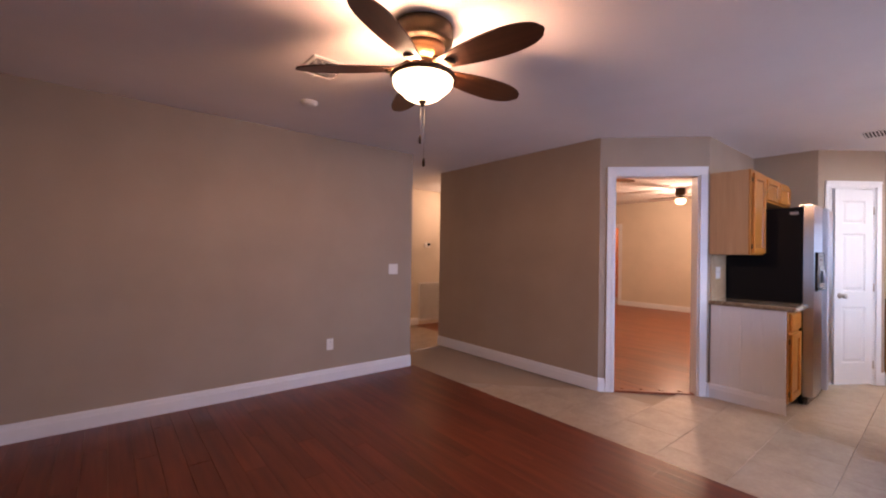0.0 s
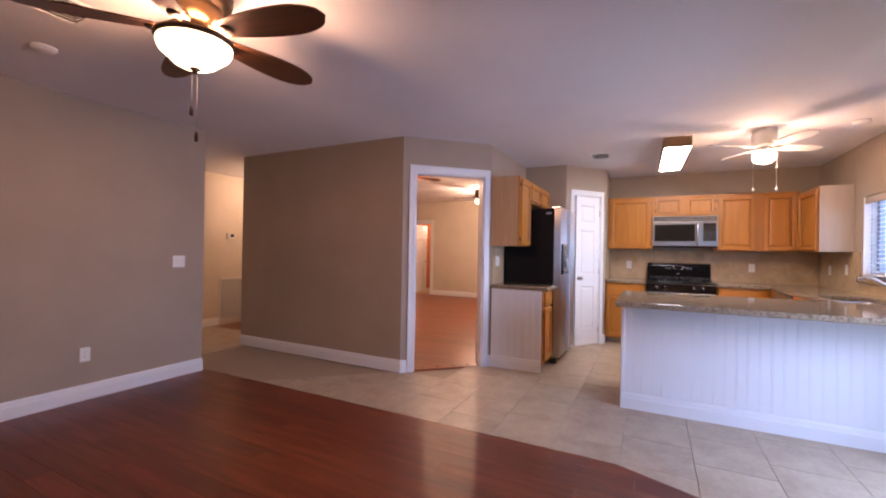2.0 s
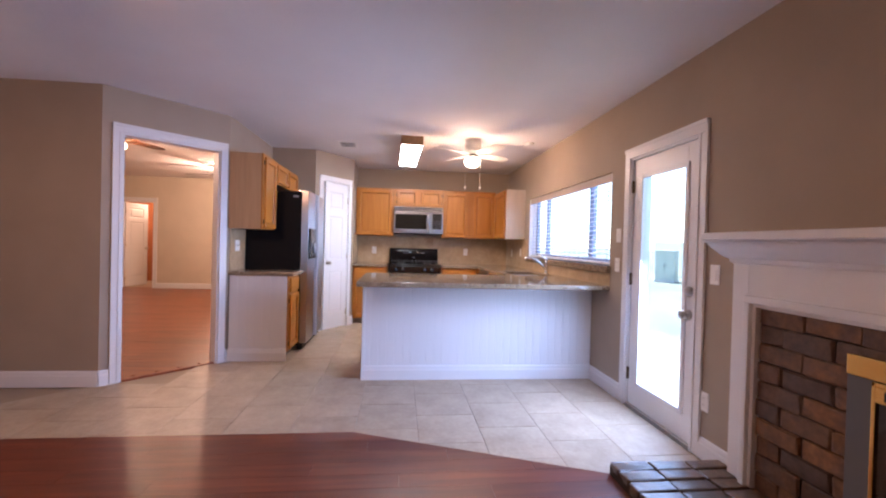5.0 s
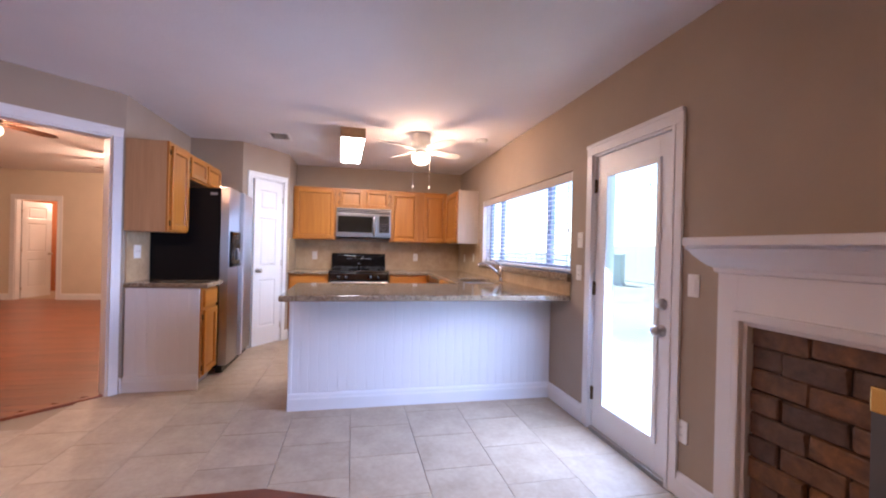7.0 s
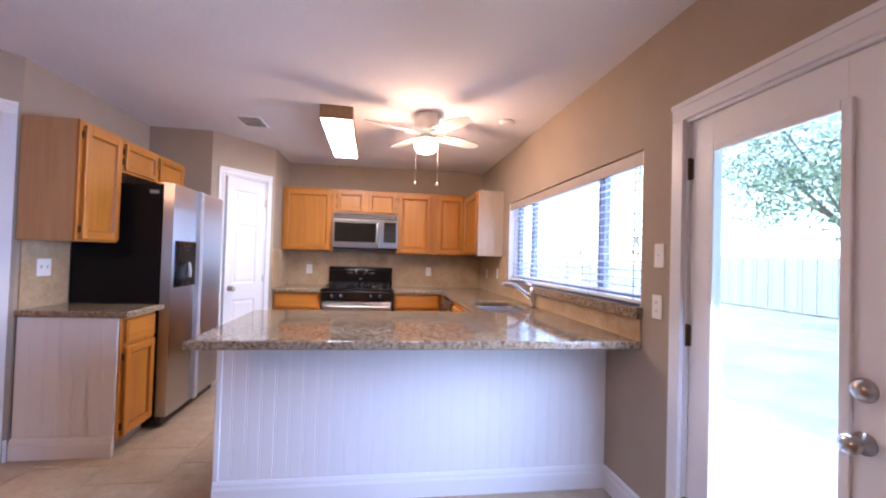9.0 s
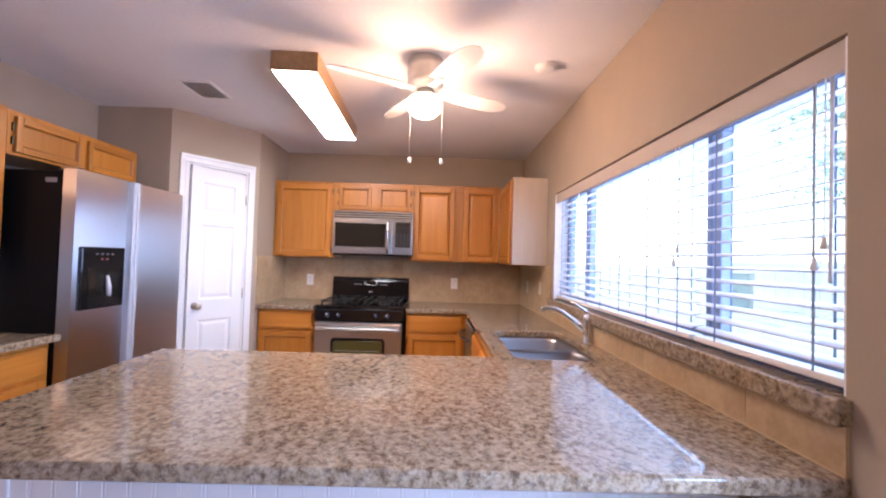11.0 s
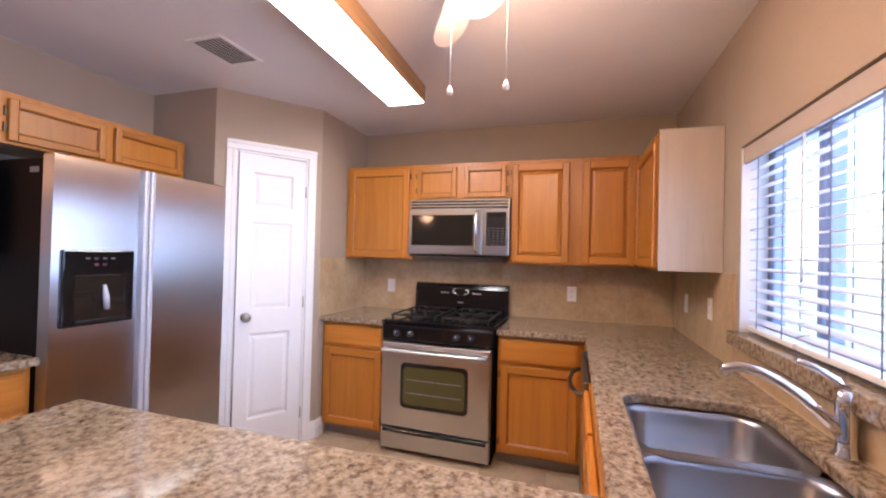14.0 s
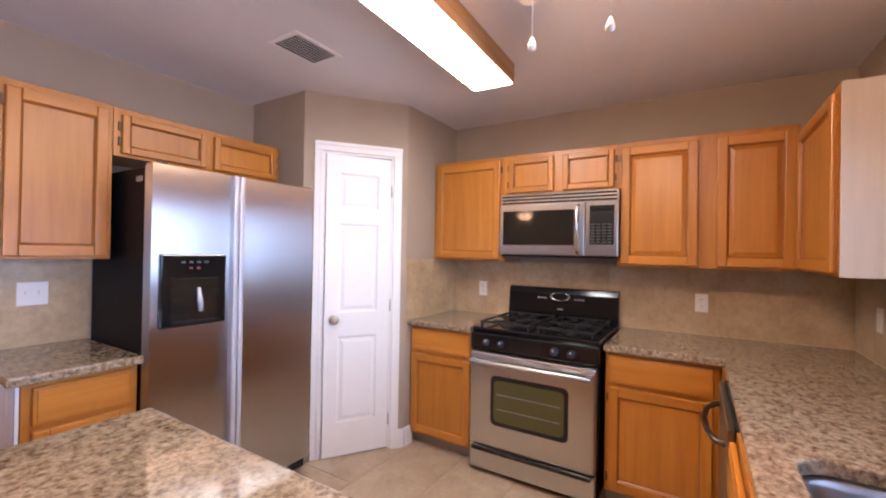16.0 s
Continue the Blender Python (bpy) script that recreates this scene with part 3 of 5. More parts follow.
def blind(x0, x1, tapes, wand, label):
    t = thing("window_blind", pose(0, YR, 0), label, "blind", "blinds over the sink")
    part("headrail", B(x0, x1, -0.085, -0.025, WIN_Z1 - 0.045, WIN_Z1 - 0.004, bevel=0.003), SLAT, t)
    bm = bmesh.new()
    prof = ((-0.024, 0.0), (-0.012, 0.0025), (0.0, 0.0034), (0.012, 0.0025), (0.024, 0.0))
    ring = []
    for x in (x0, x1):
        ring.append([bm.verts.new((x, y, z)) for y, z in prof] + [bm.verts.new((x, y, z - 0.0036)) for y, z in reversed(prof)])
    n = len(ring[0])
    for i in range(n):
        bm.faces.new((ring[0][i], ring[0][(i + 1) % n], ring[1][(i + 1) % n], ring[1][i]))
    bm.faces.new(ring[0])
    bm.faces.new(ring[1][::-1])
    me = mesh_of("slat", bm, SLAT)
    z = 1.132
    k = 0
    while z < WIN_Z1 - 0.085:
        piece("slat", me, t, pose(0, -0.055, z, -9 + 2.5 * math.sin(k * 2.1 + x0)))
        z += 0.0435
        k += 1
    part("bottom_rail", B(x0, x1, -0.082, -0.026, 1.084, 1.104, bevel=0.004), PLASTIC, t)
    for x in tapes:
        bm = bmesh.new()
        for y in (-0.083, -0.028):
            box(bm, x - 0.0035, x + 0.0035, y, y + 0.0012, 1.09, WIN_Z1 - 0.05)
        part("ladder_tape", bm, CORD, t, "dark ladder tape")
    if wand:
        part("tilt_wand", tube(bmesh.new(), ((wand, -0.015, WIN_Z1 - 0.06), (wand, -0.012, 1.32)), 0.004, 8), PLASTIC, t)
        for dx, zl in ((0.05, 1.42), (0.075, 1.37)):
            x = x0 + dx
            bm = tube(bmesh.new(), ((x, -0.010, WIN_Z1 - 0.07), (x, -0.008, zl)), 0.0015, 6)
            lathe(bm, ((0, 0.03), (0.004, 0.028), (0.009, 0.0), (0, -0.002)), 10, pose(x, -0.008, zl - 0.02))
            part("pull_cord", bm, PLASTIC, t)
    return t


blind(5.415, WIN_X1 - 0.012, (5.50, 5.72), None, "narrow white slat blind beside the corner cabinet")
blind(4.155, 5.395, (4.235, 4.47, 4.745, 4.985, 5.205), 5.33, "wide white slat blind with open slats")
blind(WIN_X0 + 0.012, 4.132, (3.66, 4.02), 3.60, "narrow white slat blind beside the patio door")
solid("blind_valance", B(WIN_X0 + 0.003, WIN_X1 - 0.003, YR - 0.022, YR - 0.008, WIN_Z1 - 0.078, WIN_Z1 - 0.006, bevel=0.003), VALANCE, "long beige valance over the window blinds", "valance")
for xa, xb in ((WIN_X0, WIN_X0 + 0.006), (WIN_X1 - 0.006, WIN_X1)):
    solid("window_return", B(xa, xb, YR - 0.10, YR - 0.001, WIN_Z0 + 0.004, WIN_Z1 - 0.008), TRIM, "white painted window return", "window trim", kind="structure")

# ---- cabinets ----
def panel_door(parent, x0, x1, z0, z1, mat=None, hinge=None, raised=False, drawer=False):
    """A framed cabinet front standing on the face at y = 0, facing -y."""
    mat = mat or MAPLE
    w, h = x1 - x0, z1 - z0
    f = 0.050 if min(w, h) > 0.24 else 0.036
    at = pose(x0, -0.002, z0)
    if drawer:
        bm = B(0, w, -0.018, 0, 0, h, bevel=0.004)
        box(bm, 0.012, w - 0.012, -0.0215, -0.017, 0.012, h - 0.012, 0.003)
        return part("drawer_front", bm, MAPLE_X, parent, "", at)
    bm = B(0, w, -0.005, 0, 0, h)
    d = part("door", bm, mat, parent, "", at)
    for a0, a1 in ((0, f), (w - f, w)):
        part("stile", B(a0, a1, -0.022, -0.0045, 0, h, bevel=0.006), mat, d)
    for b0, b1 in ((0, f), (h - f, h)):
        part("rail", B(f, w - f, -0.0215, -0.0045, b0, b1, bevel=0.004), MAPLE_X, d)
    def ring_at(bm, inset, y):
        return [bm.verts.new((x, y, z)) for x, z in ((f + inset, f + inset), (w - f - inset, f + inset), (w - f - inset, h - f - inset), (f + inset, h - f - inset))]
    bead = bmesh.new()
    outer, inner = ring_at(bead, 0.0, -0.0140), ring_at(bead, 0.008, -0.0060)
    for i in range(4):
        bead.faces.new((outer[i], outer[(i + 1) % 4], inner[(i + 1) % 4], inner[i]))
    part("panel_bead", bead, MAPLEDARK, d, "darker bead in the panel groove")
    bm = bmesh.new()
    low = ring_at(bm, 0.008, -0.0060)
    if raised:
        high = ring_at(bm, 0.030, -0.0165)
        for i in range(4):
            bm.faces.new((low[i], low[(i + 1) % 4], high[(i + 1) % 4], high[i]))
        low = high
    bm.faces.new(low)
    part("panel", bm, mat, d)
    if hinge is not None:
        hx = -0.006 if hinge == 0 else w + 0.006
        for z in (0.06, h - 0.06):
            bm = B(hx - 0.006, hx + 0.006, -0.010, 0.001, z - 0.022, z + 0.022, bevel=0.001)
            part("hinge", bm, HINGE, d, "small dark hinge")
    return d


def carcass(parent, w, d, z0, z1, side=None, kick=0.0, kick_mat=None, inner_top=None):
    """Body with a face frame of stiles and rails."""
    part("body", B(0.001, w - 0.001, 0.018, d, z0, inner_top or z1), side or MAPLESIDE, parent)
    part("face_frame", B(0, w, 0.0, 0.0178, z0, z1, bevel=0.002), MAPLE, parent)
    if kick:
        part("toe_kick", B(0.0, w, 0.06, 0.075, 0.0, z0), kick_mat or KICK, parent, "grey toe kick")


def wall_cabinet(m, w, d, z0, z1, doors, label, side=None):
    t = thing("wall_cabinet", m, label, "cabinet", "maple wall cabinets")
    carcass(t, w, d, z0, z1, side)
    for x0, x1, hinge, raised in doors:
        panel_door(t, x0, x1, z0 + 0.014, z1 - 0.030, None, hinge, raised)
    return t


def base_cabinet(m, w, d, label, doors, drawers, top=0.862, side=None, inner_top=None):
    t = thing("base_cabinet", m, label, "cabinet", "maple base cabinets")
    carcass(t, w, d, 0.085, top, side, 0.085, None, inner_top)
    for x0, x1, hinge in doors:
        panel_door(t, x0, x1, 0.105, 0.665, None, hinge)
    for x0, x1 in drawers:
        panel_door(t, x0, x1, 0.690, 0.838, drawer=True)
    return t


F_BACK = 6.72
def at_back(x, y):
    return pose(x, y, 0, 0, 0, -90)


wall_cabinet(at_back(F_BACK, 0.715), 0.595, 0.327, 1.335, 2.08, ((0.03, 0.560, 1, False),), "honey maple wall cabinet with one door beside the microwave")
wall_cabinet(at_back(F_BACK, 0.12), 0.75, 0.327, 1.80, 2.08, ((0.030, 0.350, 0, False), (0.412, 0.732, 1, False)), "short two-door maple cabinet above the microwave")
wall_cabinet(at_back(F_BACK, -0.63), 0.868, 0.327, 1.325, 2.08, ((0.022, 0.425, 0, True), (0.512, 0.852, 1, True)), "two-door maple wall cabinet beside the microwave")
t = wall_cabinet(pose(6.715, -1.50, 0, 0, 0, 180), 0.685, 0.287, 1.325, 2.045, ((0.03, 0.665, None, False),), "maple corner wall cabinet, end panel coloured pale for window light", GLARESIDE)
part("end_panel", B(0.6845, 0.688, 0.0, 0.287, 1.325, 2.045), GLARESIDE, t, "end panel with window reflection painted into its pale colour")
wall_cabinet(pose(4.435, 1.39, 0), 0.405, 0.318, 1.33, 2.085, ((0.03, 0.385, 0, False),), "single-door maple wall cabinet over the small counter")
wall_cabinet(pose(4.842, 1.39, 0), 0.935, 0.318, 1.84, 2.078, ((0.03, 0.445, 0, False), (0.49, 0.905, 1, False)), "two-door maple cabinet above the refrigerator")

F_BASE = 6.43
base_cabinet(at_back(F_BASE, 0.715), 0.515, 0.615, "maple base cabinet with a drawer beside the range", ((0.02, 0.495, 1),), ((0.02, 0.495),))
base_cabinet(at_back(F_BASE, -0.625), 0.535, 0.615, "maple base cabinet with a drawer in the corner", ((0.02, 0.505, 0),), ((0.02, 0.505),))
base_cabinet(pose(5.52, -1.165, 0, 0, 0, 180), 0.93, 0.62, "maple sink base cabinet with two doors", ((0.02, 0.455, 0), (0.475, 0.91, 1)), ((0.02, 0.455), (0.475, 0.91)), inner_top=0.66)
small_base = base_cabinet(pose(4.478, 1.135, 0), 0.385, 0.57, "maple base cabinet with a drawer beside the refrigerator", ((0.03, 0.36, 0),), ((0.03, 0.36),))


def dishwasher():
    t = thing("dishwasher", pose(6.395, -1.165, 0, 0, 0, 180), "built-in steel dishwasher with a curved bar handle", "dishwasher")
    part("body", B(0.25, 0.855, 0.0, 0.6, 0.1, 0.86), BLACKPLASTIC, t)
    part("door", B(0.255, 0.85, -0.02, -0.001, 0.12, 0.74, bevel=0.004), STEELMW, t, "brushed steel door")
    part("control_panel", B(0.255, 0.85, -0.022, -0.001, 0.745, 0.855, bevel=0.004), STEELMW, t)
    part("filler_strip", B(0.0, 0.248, -0.001, 0.02, 0.085, 0.862), MAPLE, t)
    part("handle", tube(bmesh.new(), ((0.32, -0.018, 0.775), (0.33, -0.040, 0.775), (0.40, -0.068, 0.775), (0.53, -0.080, 0.775), (0.66, -0.072, 0.775), (0.75, -0.046, 0.775), (0.76, -0.018, 0.775)), 0.011, 10), HANDLEDARK, t, "dark satin bow handle")


dishwasher()

# ---- beadboard panels ----
def beadboard(parent, m, w, z1, label):
    """Upright boards 70 mm wide with a bead between them, facing -y, and a moulded base."""
    t = part("beadboard_panel", B(0, w, 0.006, 0.018, 0.0, z1), TRIM, parent, label, m)
    bm = bmesh.new()
    prof = ((0.0002, 0.0020), (0.0026, 0.0004), (0.0060, 0.0), (0.0092, 0.0004), (0.0110, 0.0016), (0.0128, 0.0004), (0.0150, 0.0), (0.0680, 0.0), (0.0701, 0.0020))
    lo = [bm.verts.new((x, y, 0.0)) for x, y in prof]
    hi = [bm.verts.new((x, y, z1 - 0.13)) for x, y in prof]
    for i in range(len(prof) - 1):
        bm.faces.new((lo[i], lo[i + 1], hi[i + 1], hi[i]))
    bm.faces.new(hi)
    me = mesh_of("board", bm, TRIM)
    n = int(w / 0.0702)
    k = w / n / 0.0702
    for i in range(n):
        piece("board", me, t, pose(i * w / n, 0, 0.129) @ Matrix.Diagonal((k, 1, 1, 1)))
    bm = bmesh.new()
    ends = [[bm.verts.new((s, -y, z)) for y, z in BASE_PROFILE] for s in (-0.004, w + 0.004)]
    c = len(BASE_PROFILE)
    for i in range(c):
        bm.faces.new((ends[0][i], ends[0][(i + 1) % c], ends[1][(i + 1) % c], ends[1][i]))
    bm.faces.new(ends[0])
    bm.faces.new(ends[1][::-1])
    part("base_moulding", bm, TRIM, t)
    return t


bar = thing("breakfast_bar", pose(0, 0, 0), "breakfast bar base clad in white beadboard", "kitchen peninsula")
t = beadboard(bar, at_back(3.862, 0.330), 2.118, 0.858, "white beadboard cladding with a moulded base")
part("corner_bead", B(-0.006, 0.022, -0.006, 0.020, 0.128, 0.858, bevel=0.004), TRIM, t)
part("top_rail", B(0.0, 2.118, -0.004, 0.006, 0.835, 0.858, bevel=0.002), TRIM, t)
beadboard(small_base, pose(-0.020, 0.565, 0, 0, 0, -90), 0.555, 0.858, "white beadboard end panel")
part("cabinet_back", B(3.882, 4.575, YR + 0.002, 0.322, 0.0, 0.860), MAPLE, bar, "maple cabinet side facing the kitchen")

# ---- counters ----
def eased_slab(outline, z0, z1, holes=(), edge=0.008):
    bm = bmesh.new()
    loops = []
    for ring in (outline, *holes):
        vs = [bm.verts.new((x, y, z1)) for x, y in ring]
        loops.append([bm.edges.new((vs[i], vs[(i + 1) % len(vs)])) for i in range(len(vs))])
    bmesh.ops.triangle_fill(bm, use_beauty=True, use_dissolve=False, edges=[e for l in loops for e in l])
    faces = list(bm.faces)
    r = bmesh.ops.extrude_face_region(bm, geom=faces)
    bmesh.ops.translate(bm, vec=(0, 0, z0 - z1), verts=[g for g in r["geom"] if isinstance(g, bmesh.types.BMVert)])
    bmesh.ops.recalc_face_normals(bm, faces=bm.faces)
    sharp = [e for e in bm.edges if len(e.link_faces) == 2 and e.calc_face_angle(0) > 0.8 and abs(e.verts[0].co.z - e.verts[1].co.z) < 1e-5]
    bmesh.ops.bevel(bm, geom=sharp, offset=edge, segments=3, affect="EDGES", profile=0.5)
    return bm


def rounded(x0, x1, y0, y1, r, seg=6):
    out = []
    for cx, cy, a0 in ((x1 - r, y0 + r, -90), (x1 - r, y1 - r, 0), (x0 + r, y1 - r, 90), (x0 + r, y0 + r, 180)):
        out += [(cx + r * math.cos(radians(a0 + 90 * i / seg)), cy + r * math.sin(radians(a0 + 90 * i / seg))) for i in range(seg + 1)]
    return out


TOP = 0.900
SINK_A, SINK_B = (4.575, 4.935, -1.685, -1.275), (4.955, 5.325, -1.675, -1.285)
sink_hole = rounded(4.567, 5.335, -1.697, -1.268, 0.08)
L_OUT = [(3.535, YR + 0.002), (7.048, YR + 0.002), (7.048, -0.622), (6.380, -0.622), (6.380, -1.17), (4.595, -1.17), (4.595, 0.370), (3.540, 0.362)]
solid("countertop", eased_slab(L_OUT, 0.8605, TOP + 0.001, (sink_hole,)), GRANITE, "polished speckled brown granite countertop wrapping the kitchen", "countertop")
solid("countertop", eased_slab([(6.380, 0.203), (7.048, 0.203), (7.048, 0.718), (6.380, 0.718)], 0.862, TOP), GRANITE, "small polished granite countertop beside the range", "countertop")
solid("countertop", eased_slab([(4.425, 1.075), (4.865, 1.075), (4.865, 1.709), (4.446, 1.709)], 0.862, TOP), GRANITE, "small polished granite countertop beside the refrigerator", "countertop")

# ---- backsplash ----
def splash_field(name, m, w, z0, z1, label, step=0.305):
    """Tiles set flush with fine joints, facing -y."""
    t = thing(name, m, label, "backsplash", kind="structure")
    part("grout_bed", B(0, w, -0.004, 0.0, z0, z1), CAULK, t)
    n = max(1, round(w / step))
    rows = max(1, round((z1 - z0) / step))
    tw, th = w / n, (z1 - z0) / rows
    me = mesh_of("tile", B(0.0007, tw - 0.0007, -0.009, -0.003, 0.0007, th - 0.0007, bevel=0.0006), SPLASH)
    for i in range(n):
        for j in range(rows):
            piece("tile", me, t, pose(i * tw, 0, z0 + j * th))
    part("edge_trim", B(0, w, -0.011, 0.0, z0, z0 + 0.004), CAULK, t)
    return t


splash_field("backsplash_range", at_back(7.05, 0.71), 2.49, 0.901, 1.325, "beige travertine tile backsplash behind the range")
splash_field("backsplash_return", pose(6.36, 0.72, 0), 0.68, 0.901, 1.335, "beige travertine backsplash beside the pantry door")
splash_field("backsplash_corner", pose(7.04, YR, 0, 0, 0, 180), 1.17, 0.901, 1.325, "beige travertine backsplash in the corner by the window")
splash_field("backsplash_sill", pose(5.87, YR, 0, 0, 0, 180), 2.33, 0.901, 1.012, "beige travertine backsplash under the window sill")
splash_field("backsplash_small", pose(4.47, 1.711, 0), 0.40, 0.901, 1.33, "mottled beige tile backsplash over the small counter")

# ---- sink and faucet ----
def sink():
    t = thing("sink", pose(0, 0, 0), "double-bowl stainless steel undermount sink", "sink")
    for (x0, x1, y0, y1), deep in ((SINK_A, 0.20), (SINK_B, 0.20)):
        bm = bmesh.new()
        rings = []
        for inset, z, r in ((-0.034, TOP - 0.0405, 0.10), (-0.004, TOP - 0.0408, 0.08), (0.0, TOP - 0.043, 0.075), (0.006, TOP - 0.06, 0.075), (0.018, TOP - deep + 0.02, 0.07), (0.05, TOP - deep, 0.05)):
            rings.append([bm.verts.new((x, y, z)) for x, y in rounded(x0 + inset, x1 - inset, y0 + inset, y1 - inset, r)])
        n = len(rings[0])
        for a, b in zip(rings, rings[1:]):
            for i in range(n):
                f = bm.faces.new((a[i], a[(i + 1) % n], b[(i + 1) % n], b[i]))
                f.smooth = True
        bm.faces.new(rings[-1])
        bowl = part("basin", bm, STEELBASIN, t)
        cx, cy = (x0 + x1) / 2, (y0 + y1) / 2
        part("drain", lathe(bmesh.new(), ((0, 0.001), (0.02, 0.001), (0.035, 0.004), (0.042, 0.003), (0.042, 0)), 24, pose(cx, cy, TOP - deep)), CHROME, bowl, "chrome strainer")
    part("divider", B(4.933, 4.957, -1.62, -1.33, TOP - 0.052, TOP - 0.0395, bevel=0.005), STEELBASIN, t)


sink()


def faucet():
    t = thing("faucet", pose(4.985, -1.750, TOP, 0, 0, 0), "chrome single-lever kitchen faucet behind the sink", "faucet")
    part("base", lathe(bmesh.new(), ((0, 0), (0.028, 0), (0.028, 0.008), (0.022, 0.014), (0.021, 0.05), (0.023, 0.10), (0.025, 0.135), (0.022, 0.160), (0.0, 0.172)), 24), CHROME, t)
    sp = [(0, 0.0, 0.05), (0.005, 0.035, 0.085), (0.015, 0.08, 0.13), (0.03, 0.125, 0.162), (0.045, 0.170, 0.183), (0.055, 0.215, 0.190), (0.060, 0.240, 0.182), (0.062, 0.250, 0.170)]
    part("spout", tube(bmesh.new(), sp, [0.016, 0.016, 0.015, 0.014, 0.0135, 0.014, 0.015, 0.015], 14), CHROME, t)
    part("lever", tube(bmesh.new(), ((0, 0, 0.162), (0.004, 0.02, 0.188), (0.012, 0.06, 0.214), (0.022, 0.095, 0.226)), [0.012, 0.010, 0.008, 0.0085], 12), CHROME, t)


faucet()

# ---- range and microwave ----
def gas_range():
    w = 0.79
    t = thing("gas_range", at_back(6.375, 0.185), "stainless steel and black gas range with four burners", "stove")
    part("body", B(0.004, w - 0.004, 0.02, 0.66, 0.03, 0.885), BLACKSIDE, t)
    part("cooktop", B(0, w, -0.01, 0.60, 0.885, 0.915, bevel=0.008), BLACK, t)
    part("control_panel", B(0, w, -0.03, 0.03, 0.775, 0.886, bevel=0.012), BLACK, t, "glossy black control panel")
    for x in (0.115, 0.215, 0.545, 0.645):
        k = part("knob", lathe(bmesh.new(), ((0, 0), (0.028, 0), (0.028, 0.008), (0.022, 0.014), (0.020, 0.030), (0, 0.032)), 20, pose(x, -0.030, 0.828, 90)), KNOBBLUE, t)
        part("marker", B(x - 0.003, x + 0.003, -0.0635, -0.0615, 0.832, 0.848), GREYPRINT, k)
    d = part("oven_door", B(0.012, w - 0.012, -0.045, 0.018, 0.185, 0.765, bevel=0.010), STEEL, t, "brushed steel oven door")
    bm = eased_slab(rounded(0.155, w - 0.155, 0.325, 0.635, 0.035), -0.004, 0.0, (), 0.0015)
    part("window", bm, BLACK, d, "black framed oven window", pose(0, -0.0455, 0, 90))
    bm = eased_slab(rounded(0.178, w - 0.178, 0.352, 0.608, 0.03), -0.002, 0.0, (), 0.0008)
    part("window_glass", bm, OVENGLASS, d, "greenish oven glass", pose(0, -0.0497, 0, 90))
    for z in (0.43, 0.52):
        part("oven_rack", B(0.20, w - 0.20, -0.0516, -0.0506, z, z + 0.003), GREYPRINT, d)
    bm = tube(bmesh.new(), [(0.03 + (w - 0.06) * i / 10, -0.085 - 0.008 * math.sin(math.pi * i / 10), 0.715) for i in range(11)], 0.015, 12)
    for x in (0.045, w - 0.045):
        box(bm, x - 0.014, x + 0.014, -0.085, -0.04, 0.702, 0.728, 0.004)
    part("door_handle", bm, STEEL, d)
    dr = part("storage_drawer", B(0.012, w - 0.012, -0.042, 0.018, 0.035, 0.175, bevel=0.008), STEEL, t, "brushed steel storage drawer")
    part("drawer_handle", B(0.03, w - 0.03, -0.058, -0.040, 0.150, 0.176, bevel=0.006), BLACK, dr)
    # backguard
    bm = bmesh.new()
    prof = ((0.60, 0.905), (0.612, 1.10), (0.625, 1.135), (0.645, 1.143), (0.668, 1.14), (0.668, 0.905))
    ends = [[bm.verts.new((x, y, z)) for y, z in prof] for x in (0.0, w)]
    n = len(prof)
    for i in range(n):
        bm.faces.new((ends[0][i], ends[0][(i + 1) % n], ends[1][(i + 1) % n], ends[1][i]))
    bm.faces.new(ends[0])
    bm.faces.new(ends[1][::-1])
    bg = part("backguard", bm, BLACK, t, "glossy black backguard")
    part("display", lathe(bmesh.new(), ((0, 0.004), (0.5, 0.004), (0.52, 0.0)), 32, pose(w / 2, 0.610, 1.075, 87) @ Matrix.Diagonal((0.22, 0.055, 1, 1)), False), DARKGLASS, bg)
    part("display_ring", lathe(bmesh.new(), ((0.24, 0.006), (0.26, 0.007), (0.28, 0.006)), 32, pose(w / 2, 0.610, 1.08, 87) @ Matrix.Diagonal((0.25, 0.11, 1, 1)), False), STEELRIM, bg)
    for dx in (-0.16, -0.135, -0.11, 0.11, 0.135, 0.16):
        part("button", B(w / 2 + dx - 0.008, w / 2 + dx + 0.008, 0.603, 0.609, 1.062, 1.072), GREYPRINT, bg)
    part("logo_bar", B(w / 2 - 0.02, w / 2 + 0.02, 0.6045, 0.607, 0.985, 0.995), GREYPRINT, bg)
    for cx, cy in ((0.19, 0.14), (0.19, 0.43), (w - 0.19, 0.14), (w - 0.19, 0.43)):
        b = part("burner", lathe(bmesh.new(), ((0, 0.022), (0.03, 0.022), (0.034, 0.016), (0.048, 0.012), (0.055, 0.0)), 24, pose(cx, cy, 0.915)), IRON, t)
